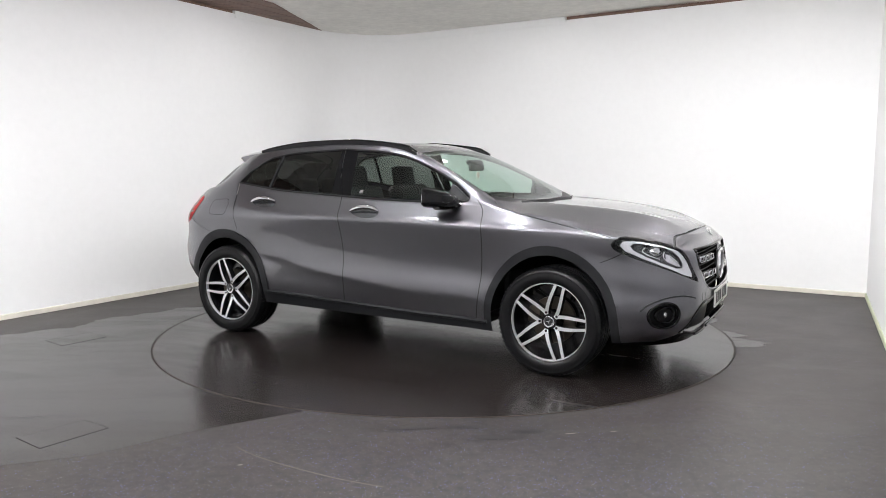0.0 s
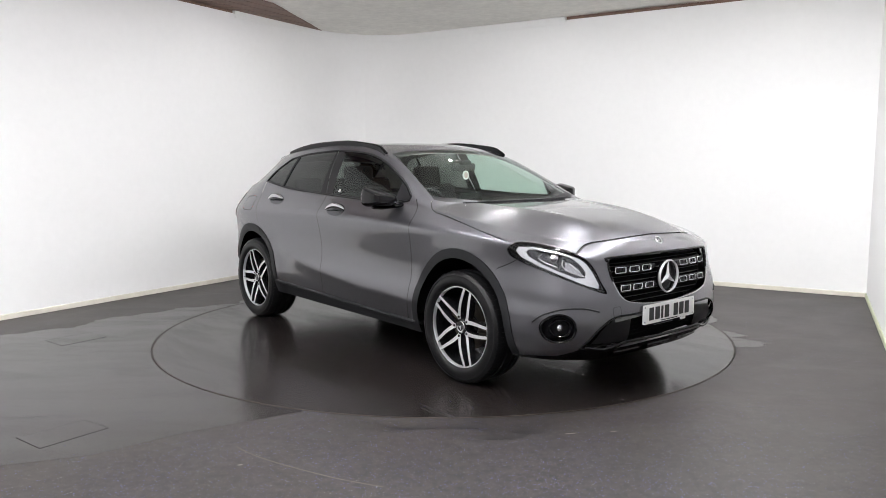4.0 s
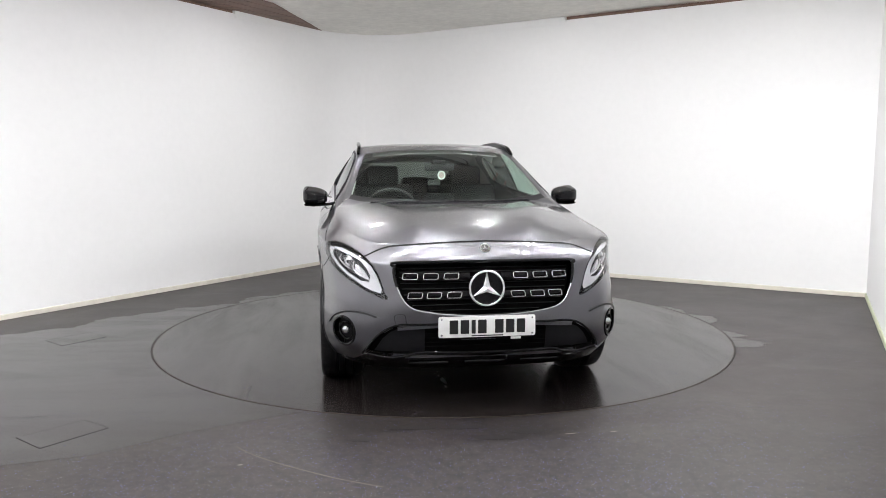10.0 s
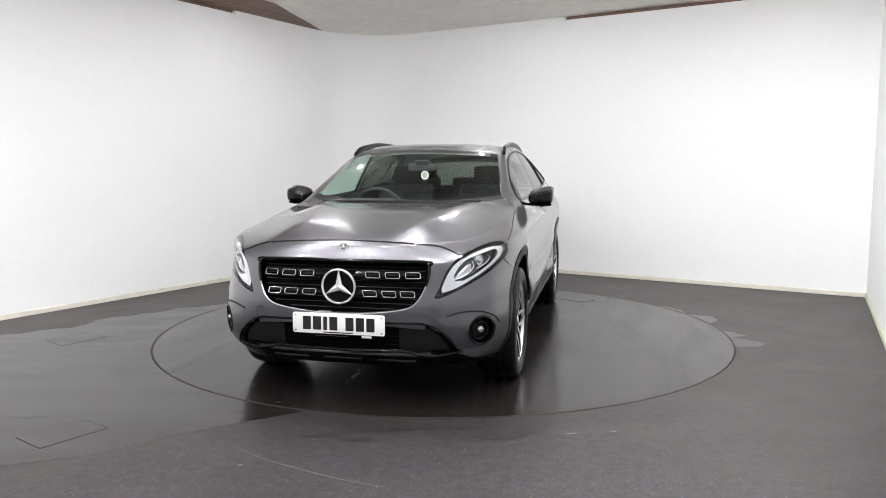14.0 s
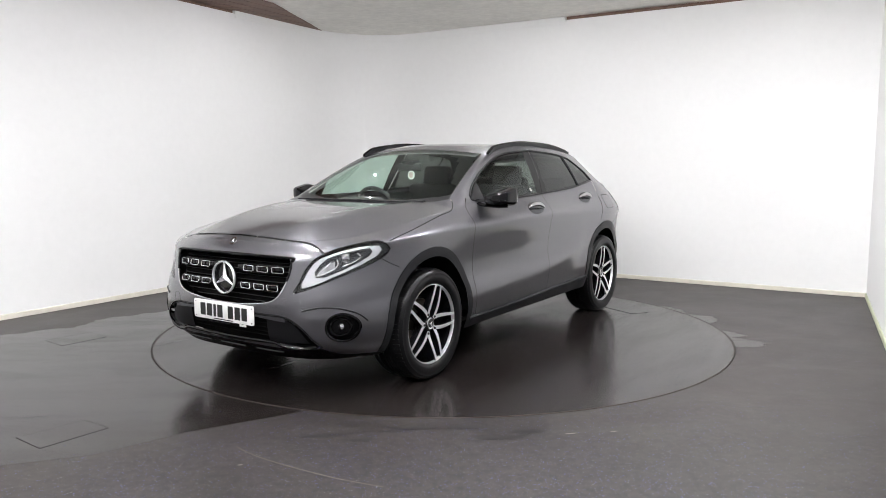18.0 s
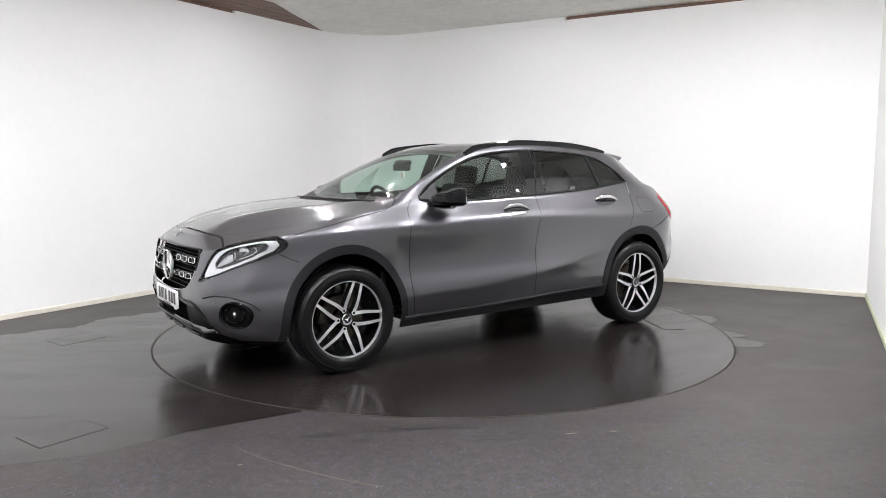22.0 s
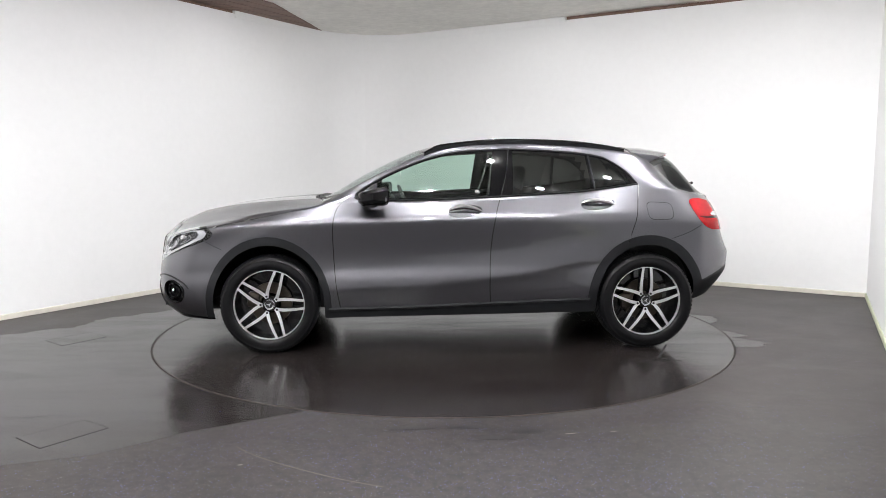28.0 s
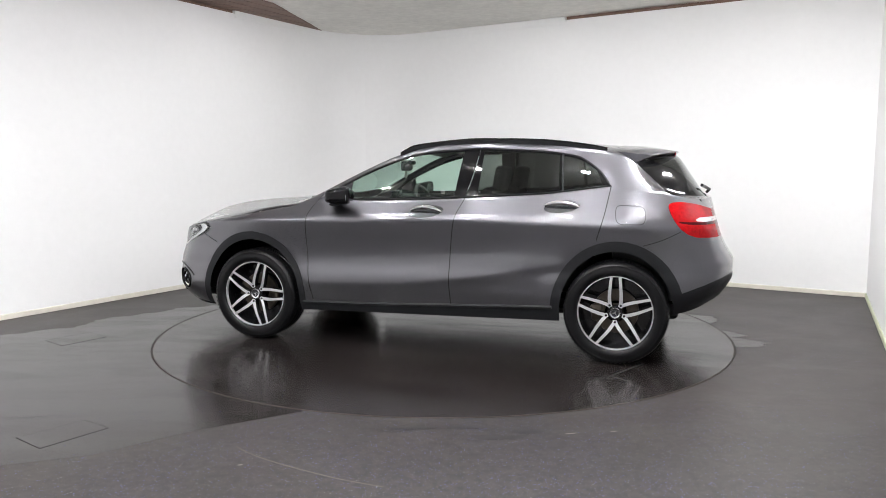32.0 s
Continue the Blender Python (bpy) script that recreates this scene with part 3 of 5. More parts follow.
def cut(bm, poly, axes, pick, closed=True):
    """Splits the faces along a polygon seen along one axis."""
    a, b = "xyz".index(axes[0]), "xyz".index(axes[1])
    lo = [min(p[k] for p in poly) - 0.05 for k in (0, 1)]
    hi = [max(p[k] for p in poly) + 0.05 for k in (0, 1)]
    faces = set()
    for f in bm.faces:
        c = f.calc_center_median()
        if lo[0] <= c[a] <= hi[0] and lo[1] <= c[b] <= hi[1] and pick(f, c):
            faces.add(f)
    pairs = [(poly[i], poly[(i + 1) % len(poly)]) for i in range(len(poly) if closed else len(poly) - 1)]
    for p, q in pairs:
        dx, dy = q[0] - p[0], q[1] - p[1]
        ln = math.hypot(dx, dy)
        if ln < 1e-6:
            continue
        near = []
        for f in faces:
            ca = [v.co[a] for v in f.verts]
            cb = [v.co[b] for v in f.verts]
            if max(ca) < min(p[0], q[0]) - 1e-4 or min(ca) > max(p[0], q[0]) + 1e-4 or max(cb) < min(p[1], q[1]) - 1e-4 or min(cb) > max(p[1], q[1]) + 1e-4:
                continue
            side = [(x - p[0]) * dy - (y - p[1]) * dx for x, y in zip(ca, cb)]
            if min(side) < -1e-7 * ln and max(side) > 1e-7 * ln:
                near.append(f)
        if not near:
            continue
        es = {e for f in near for e in f.edges}
        vt = {v for f in near for v in f.verts}
        co, no = [0, 0, 0], [0, 0, 0]
        co[a], co[b] = p
        no[a], no[b] = dy / ln, -dx / ln
        for f in near:
            faces.discard(f)
        out = bmesh.ops.bisect_plane(bm, geom=near + list(es) + list(vt), dist=1e-5, plane_co=co, plane_no=no)
        faces.update(g for g in out["geom"] if isinstance(g, bmesh.types.BMFace))


def band(path, w):
    """A strip of width w along an open path."""
    lft, rgt = [], []
    n = len(path)
    for i, p in enumerate(path):
        q, r = path[max(i - 1, 0)], path[min(i + 1, n - 1)]
        dx, dy = r[0] - q[0], r[1] - q[1]
        ln = math.hypot(dx, dy)
        lft.append((p[0] - dy / ln * w / 2, p[1] + dx / ln * w / 2))
        rgt.append((p[0] + dy / ln * w / 2, p[1] - dx / ln * w / 2))
    return lft + rgt[::-1]


def curve2(path, n=6):
    """A smooth path through a few points (Catmull-Rom)."""
    out = []
    m = len(path)
    for i in range(m - 1):
        p0, p1, p2, p3 = (Vector(path[max(0, min(m - 1, i + k))]) for k in (-1, 0, 1, 2))
        for j in range(n):
            t = j / n
            out.append(tuple(0.5 * (2 * p1 + (p2 - p0) * t + (2 * p0 - 5 * p1 + 4 * p2 - p3) * t * t + (3 * p1 - p0 - 3 * p2 + p3) * t ** 3)))
    out.append(tuple(path[-1]))
    return out


def arch(wx, rx, rz, low):
    """A wheel-arch outline, open at the bottom."""
    out = [(wx + rx, low)]
    out += [(wx + rx * math.cos(math.pi * k / 22), HUB_Z + rz * math.sin(math.pi * k / 22)) for k in range(23)]
    return out + [(wx - rx, low)]


on_side = lambda f, c: c.y > 0.3 and abs(f.normal.y) > 0.12
on_front = lambda f, c: c.x > 1.55 and f.normal.x > 0.05
on_top = lambda f, c: f.normal.z > 0.25 and c.z > 0.85

WINDOWS = curve2([(0.74, 1.088), (0.60, 1.073), (0.2, 1.078), (-0.19, 1.094), (-0.8, 1.127), (-1.0, 1.148), (-1.295, 1.186)], 3)[:-1] + \
    curve2([(-1.295, 1.186), (-1.22, 1.28), (-1.1, 1.364), (-1.02, 1.389), (-0.81, 1.418), (-0.4, 1.438), (-0.275, 1.435), (0.014, 1.415), (0.22, 1.37), (0.427, 1.292), (0.635, 1.188), (0.74, 1.118)], 3)


def belt_z(x):
    return spline([(-1.295, 1.186), (-1.0, 1.148), (-0.8, 1.127), (-0.19, 1.094), (0.2, 1.078), (0.6, 1.073), (0.74, 1.088)], x)


def header_z(x):
    return spline([(-1.295, 1.186), (-1.22, 1.28), (-1.1, 1.364), (-1.02, 1.389), (-0.81, 1.418), (-0.4, 1.438), (-0.275, 1.435), (0.014, 1.415), (0.22, 1.37), (0.427, 1.292), (0.635, 1.188), (0.74, 1.118)], x)


def pane(x0b, x0t, x1t, x1b, inset=0.014):
    """A side pane between two slanted ends (rear end x0, front end x1), inside the window outline."""
    n = 14
    low = [(x0b + (x1b - x0b) * k / n) for k in range(n + 1)]
    top = [(x1t + (x0t - x1t) * k / n) for k in range(n + 1)]
    return [(x, belt_z(x) + inset) for x in low] + [(x, max(header_z(x) - inset, belt_z(x) + inset + 0.002)) for x in top]


PANE_F = pane(-0.215, -0.25, 0.60, 0.60)
PANE_R = pane(-0.955, -0.935, -0.40, -0.385)
PANE_Q = pane(-1.24, -1.20, -0.965, -0.985)
SCREEN = [(1.3, -0.1), (1.03, 0.0), (0.985, 0.35), (0.895, 0.60), (0.845, 0.672), (0.25, 0.548), (0.275, 0.3), (0.285, 0), (0.3, -0.1)]
HATCH_GLASS = [(-1.44, 1.345), (-1.655, 1.140), (-1.70, 1.124), (-1.95, 1.108), (-2.2, 1.108), (-2.2, 1.39), (-1.72, 1.39)]
TAIL_LAMP = curve2([(-2.2, 0.97), (-1.97, 1.022), (-1.86, 1.058), (-1.76, 1.078), (-1.69, 1.076), (-1.668, 1.052), (-1.695, 0.985), (-1.745, 0.915), (-1.81, 0.870), (-1.9, 0.852), (-2.2, 0.85)], 4)
HEAD_LAMP = curve2([(0.848, 0.852), (0.838, 0.885), (0.80, 0.897), (0.755, 0.892), (0.70, 0.873), (0.65, 0.847), (0.60, 0.80), (0.568, 0.745), (0.545, 0.68), (0.524, 0.618), (0.62, 0.650), (0.73, 0.710), (0.795, 0.757), (0.838, 0.808), (0.848, 0.852)], 3)[:-1]
HEAD_RING = [(0.834, 0.846), (0.828, 0.872), (0.795, 0.882), (0.75, 0.876), (0.70, 0.857), (0.652, 0.829), (0.608, 0.785), (0.580, 0.735), (0.556, 0.672), (0.562, 0.650), (0.615, 0.666), (0.66, 0.687), (0.733, 0.729), (0.785, 0.767), (0.824, 0.811)]
HEAD_DARK = [(0.814, 0.842), (0.806, 0.860), (0.764, 0.862), (0.712, 0.845), (0.668, 0.815), (0.636, 0.778), (0.616, 0.738), (0.622, 0.708), (0.664, 0.708), (0.730, 0.743), (0.776, 0.777), (0.808, 0.816)]
HEAD_BOWL = [(0.622, 0.714), (0.645, 0.752), (0.668, 0.778), (0.700, 0.795), (0.704, 0.750), (0.66, 0.724)]
GRILLE = [(-0.05, 0.814)] + curve2([(0.42, 0.813), (0.462, 0.811), (0.486, 0.788), (0.489, 0.748), (0.476, 0.692), (0.457, 0.643), (0.435, 0.606), (0.408, 0.581), (0.366, 0.562), (0.274, 0.545), (0.14, 0.532), (0, 0.528)], 2) + [(-0.05, 0.528)]
INTAKE = [(-0.05, 0.486)] + rounded([(0.47, 0.486), (0.585, 0.420), (0.655, 0.318), (0.5, 0.298)], 0.03) + [(-0.05, 0.298)]
FOG = [(0.752 + 0.060 * math.cos(2 * math.pi * k / 28), 0.432 + 0.082 * math.sin(2 * math.pi * k / 28)) for k in range(28)]
FOG_SCOOP = rounded([(0.60, 0.535), (0.72, 0.552), (0.80, 0.535), (0.86, 0.47), (0.95, 0.42), (0.95, 0.33), (0.80, 0.335), (0.66, 0.40), (0.665, 0.50)], 0.03)
CHIN = [(-0.05, 0.298), (0.5, 0.298), (0.645, 0.314), (0.70, 0.262), (0.80, 0.248), (1.0, 0.248), (1.0, 0.1), (-0.05, 0.1)]
ARCH_F_IN, ARCH_R_IN = arch(WHEEL_X, 0.390, 0.424, 0.1), arch(-WHEEL_X, 0.370, 0.414, 0.1)
ARCH_F_OUT, ARCH_R_OUT = arch(WHEEL_X + 0.002, 0.440, 0.484, 0.1), arch(-WHEEL_X - 0.004, 0.436, 0.482, 0.1)
SILL = [(1.2, 0.1), (1.2, 0.311), (0.96, 0.317), (0.42, 0.326), (-0.225, 0.348), (-0.95, 0.375), (-1.2, 0.38), (-1.2, 0.1)]
REAR_SKIRT = [(-1.6, 0.1), (-1.6, 0.455), (-1.75, 0.485), (-1.89, 0.535), (-2.0, 0.575), (-2.08, 0.60), (-2.3, 0.61), (-2.3, 0.1)]
DOOR_A = curve2([(0.80, 1.10), (0.868, 1.02), (0.893, 0.90), (0.892, 0.70), (0.878, 0.50), (0.85, 0.325)], 5)
DOOR_B = curve2([(-0.372, 1.45), (-0.34, 1.25), (-0.295, 1.098), (-0.248, 0.96), (-0.217, 0.74), (-0.209, 0.50), (-0.217, 0.345)], 5)
DOOR_C = curve2([(-1.30, 1.19), (-1.285, 1.10), (-1.258, 0.96), (-1.20, 0.77)], 5)
BONNET_SIDE = curve2([(1.73, 0.845), (1.55, 0.84), (1.3, 0.815), (1.15, 0.80), (1.02, 0.79), (0.93, 0.74), (0.90, 0.70)], 5)
BONNET_LIP = curve2([(-0.03, 0.913), (0.2, 0.907), (0.38, 0.896), (0.52, 0.880), (0.64, 0.835)], 5)
FENDER_GAP = curve2([(1.80, 0.80), (1.74, 0.768), (1.67, 0.738)], 3)
FILLER = rounded([(-1.335, 1.062), (-1.525, 1.052), (-1.53, 0.938), (-1.345, 0.938)], 0.045, 6)
HATCH_GAP = curve2([(-1.30, 1.46), (-1.36, 1.40), (-1.44, 1.345)], 4)
TAIL_GAP = curve2([(-1.52, 0.80), (-1.64, 0.84), (-1.75, 0.895)], 4)
COWL = [(1.075, -0.1), (1.07, 0.0), (1.03, 0.4), (0.955, 0.62), (0.90, 0.69), (0.845, 0.672), (0.895, 0.60), (0.985, 0.35), (1.03, 0.0), (1.03, -0.1)]
TAIL_DARK = [(-2.3, 0.945), (-1.90, 0.934), (-1.80, 0.938), (-1.735, 0.950), (-1.735, 0.958), (-1.80, 0.954), (-1.88, 0.952), (-2.3, 0.966)]
TAIL_BAR = [(-2.3, 0.968), (-1.90, 0.952), (-1.845, 0.958), (-1.838, 0.968), (-1.86, 0.980), (-2.3, 0.990)]
GAP = 0.0065


def build_skin():
    bm = skin()
    lines = [(WINDOWS, "xz", on_side), (PANE_F, "xz", on_side), (PANE_R, "xz", on_side), (PANE_Q, "xz", on_side),
             (SCREEN, "xy", lambda f, c: f.normal.z > 0.2 and c.z > 1.0 and c.x > 0.1), (HATCH_GLASS, "xz", lambda f, c: c.x < -1.35),
             (TAIL_LAMP, "xz", lambda f, c: c.x < -1.5 and c.y > 0.47), (HEAD_LAMP, "yz", on_front), (HEAD_RING, "yz", on_front), (HEAD_DARK, "yz", on_front), (HEAD_BOWL, "yz", on_front), (COWL, "xy", on_top),
             (TAIL_DARK, "xz", lambda f, c: c.x < -1.5 and c.y > 0.47), (TAIL_BAR, "xz", lambda f, c: c.x < -1.5 and c.y > 0.47), (GRILLE, "yz", on_front), (INTAKE, "yz", on_front),
             (FOG, "yz", on_front), (FOG_SCOOP, "yz", on_front), (CHIN, "yz", on_front), (ARCH_F_IN, "xz", on_side), (ARCH_R_IN, "xz", on_side),
             (ARCH_F_OUT, "xz", on_side), (ARCH_R_OUT, "xz", on_side), (SILL, "xz", on_side), (REAR_SKIRT, "xz", lambda f, c: c.x < -1.5)]
    gaps = [(band(DOOR_A, GAP), "xz", on_side), (band(DOOR_B, GAP), "xz", on_side), (band(DOOR_C, GAP), "xz", on_side),
            (band(BONNET_LIP, GAP), "yz", on_front), (band(FENDER_GAP, GAP * 0.7), "xz", on_side), (band(BONNET_SIDE, GAP), "xy", on_top),
            (band(FILLER + FILLER[:1], 0.004), "xz", on_side), (band(HATCH_GAP, GAP), "xz", on_side), (band(TAIL_GAP, GAP * 0.7), "xz", on_side)]
    for poly, axes, pick in lines + gaps:
        cut(bm, poly, axes, pick)
    bm.normal_update()
    door_f = [(x, z) for x, z in DOOR_A] + [(x, z) for x, z in reversed(DOOR_B)] + [(0.3, 1.5)]
    door_r = [(x, z) for x, z in DOOR_B] + [(-1.15, 0.345)] + [(x, z) for x, z in reversed(DOOR_C)] + [(-1.2, 1.36), (-1.0, 1.46)]
    groups = {}
    for f in bm.faces:
        c = f.calc_center_median()
        side, front = on_side(f, c), on_front(f, c)
        label = "body_shell"

        def within(poly, axes):
            return inside(poly, c["xyz".index(axes[0])], c["xyz".index(axes[1])])
        if any(pick(f, c) and within(p, a) for p, a, pick in gaps) and not (side and within(WINDOWS, "xz") and not within(band(DOOR_B, GAP), "xz")):
            label = "gap"
        elif c.y > 0.55 and (within(ARCH_F_IN, "xz") or within(ARCH_R_IN, "xz")) and side:
            continue
        elif side and within(PANE_F, "xz"):
            label = "front_side_window"
        elif side and within(PANE_R, "xz"):
            label = "rear_side_window"
        elif side and within(PANE_Q, "xz"):
            label = "quarter_window"
        elif side and within(WINDOWS, "xz"):
            label = "window_surround"
        elif f.normal.z > 0.2 and c.z > 1.0 and c.x > 0.1 and within(SCREEN, "xy"):
            label = "windscreen"
        elif on_top(f, c) and within(COWL, "xy"):
            label = "cowl"
        elif c.x < -1.35 and within(HATCH_GLASS, "xz"):
            label = "rear_window" if c.y < 0.40 else "hatch_side_trim"
        elif c.x < -1.5 and c.y > 0.47 and within(TAIL_LAMP, "xz"):
            label = "tail_lamp_bar" if within(TAIL_BAR, "xz") else "tail_lamp_divider" if within(TAIL_DARK, "xz") else "tail_lamp"
        elif front and within(HEAD_LAMP, "yz"):
            label = "headlamp_lens"
            inner = "lamp_bowl" if within(HEAD_BOWL, "yz") else "lamp_recess" if within(HEAD_DARK, "yz") else "light_guide" if within(HEAD_RING, "yz") else "lamp_bezel"
            groups.setdefault(inner, []).append(f)
        elif front and within(GRILLE, "yz"):
            label = "grille_hole"
        elif front and within(INTAKE, "yz"):
            label = "intake_hole"
        elif front and within(FOG, "yz"):
            label = "fog_hole"
        elif front and (within(CHIN, "yz")):
            label = "front_skirt"
        elif c.x < -1.5 and within(REAR_SKIRT, "xz"):
            label = "rear_skirt"
        elif side and (within(ARCH_F_OUT, "xz")):
            label = "front_arch_trim"
        elif side and (within(ARCH_R_OUT, "xz")):
            label = "rear_arch_trim"
        elif side and within(SILL, "xz"):
            label = "sill_trim"
        elif front and within(FOG_SCOOP, "yz"):
            label = "fog_surround"
        elif side and within(door_f, "xz") and c.y > 0.5:
            label = "front_door"
        elif side and within(door_r, "xz") and c.y > 0.5:
            label = "rear_door"
        elif side and within(FILLER, "xz"):
            label = "filler_flap"
        elif c.x > 0.85 and f.normal.z > 0.25 and c.z > 0.87 and inside(BONNET_SIDE + [(0.9, -0.1), (2.3, -0.1), (2.3, 0.4), (2.05, 0.62), (1.85, 0.78)], c.x, c.y) and c.z > spline([(0, 0.913), (0.2, 0.907), (0.38, 0.896), (0.52, 0.88), (0.7, 0.83)], c.y):
            label = "bonnet"
        elif c.x < -1.42 and c.z > 1.3:
            label = "tailgate"
        elif c.x < -1.9 and c.z > 0.62 and c.y < 0.62:
            label = "tailgate"
        elif c.x < -1.55 and c.z < 0.85 - 0.1 * smooth01(-1.6, -1.9, c.x):
            label = "rear_bumper"
        elif c.z > 1.3 and f.normal.z > 0.5:
            label = "roof"
        elif c.x > 1.55 and c.z < 0.92 and not (side and c.x < 1.72 and c.z > 0.69):
            label = "front_bumper"
        groups.setdefault(label, []).append(f)
    return bm, groups


def skin_part(bm, faces, name, mats, parent, mirror=None, push=0.0, label="", drop=0.0, own=False):
    """Lifts a group of skin faces into a part: 'y' mirrored, 'both' halves joined, None the left one alone. push moves it along its normals."""
    lay = bm.verts.layers.float_vector["n"]
    index, pts, nrm, polys = {}, [], [], []
    for sgn in ((1, -1) if mirror == "both" else (-1,) if mirror == "y" else (1,)):
        for f in faces:
            ids = []
            for v in f.verts:
                key = (v.index, 0 if abs(v.co.y) < 1e-4 else sgn)
                if key not in index:
                    index[key] = len(pts)
                    n = Vector(v[lay])
                    p = v.co + n * push
                    pts.append((p.x, p.y * sgn, p.z - drop))
                    nrm.append((n.x, n.y * sgn, n.z))
                ids.append(index[key])
            ids = ids if sgn > 0 else ids[::-1]
            if len(set(ids)) >= 3:
                polys.append(ids)
    me = bpy.data.meshes.new(name)
    me.from_pydata(pts, [], polys)
    me.update()
    # the outside faces out
    if sum(q.area * q.normal.dot(Vector(nrm[q.vertices[0]])) for q in me.polygons) < 0:
        me.flip_normals()
    me.polygons.foreach_set("use_smooth", [True] * len(me.polygons))
    if not own:
        me.normals_split_custom_set_from_vertices(nrm)
    for m in mats if isinstance(mats, (list, tuple)) else [mats]:
        me.materials.append(m)
    ob = new(name, me)
    ob.parent = parent
    if label:
        ob["label"] = label
    return ob

# ---- the car's parts ----


class Skin:
    """The finished skin, to set things on."""

    def __init__(self, bm):
        self.tree = BVHTree.FromBMesh(bm)

    def front(self, y, z, out=0.0):
        hit = self.tree.ray_cast(Vector((3.0, max(abs(y), 0.003), z)), Vector((-1, 0, 0)))
        p, n = (hit[0], hit[1]) if hit[0] else (Vector((2.2, abs(y), z)), Vector((1, 0, 0)))
        p = p + n * out
        return Vector((p.x, p.y if y >= 0 else -p.y, p.z))

    def side(self, x, z, out=0.0, sgn=1):
        hit = self.tree.ray_cast(Vector((x, 2.0, z)), Vector((0, -1, 0)))
        p, n = (hit[0], hit[1]) if hit[0] else (Vector((x, 0.8, z)), Vector((0, 1, 0)))
        p = p + n * out
        return Vector((p.x, p.y * sgn, p.z))

    def top(self, x, y, out=0.0):
        hit = self.tree.ray_cast(Vector((x, max(abs(y), 0.003), 3.0)), Vector((0, 0, -1)))
        p, n = (hit[0], hit[1]) if hit[0] else (Vector((x, abs(y), 1.0)), Vector((0, 0, 1)))
        p = p + n * out
        return Vector((p.x, p.y if y >= 0 else -p.y, p.z))


def polar(r, deg):
    return Vector((r * math.cos(radians(deg)), r * math.sin(radians(deg))))


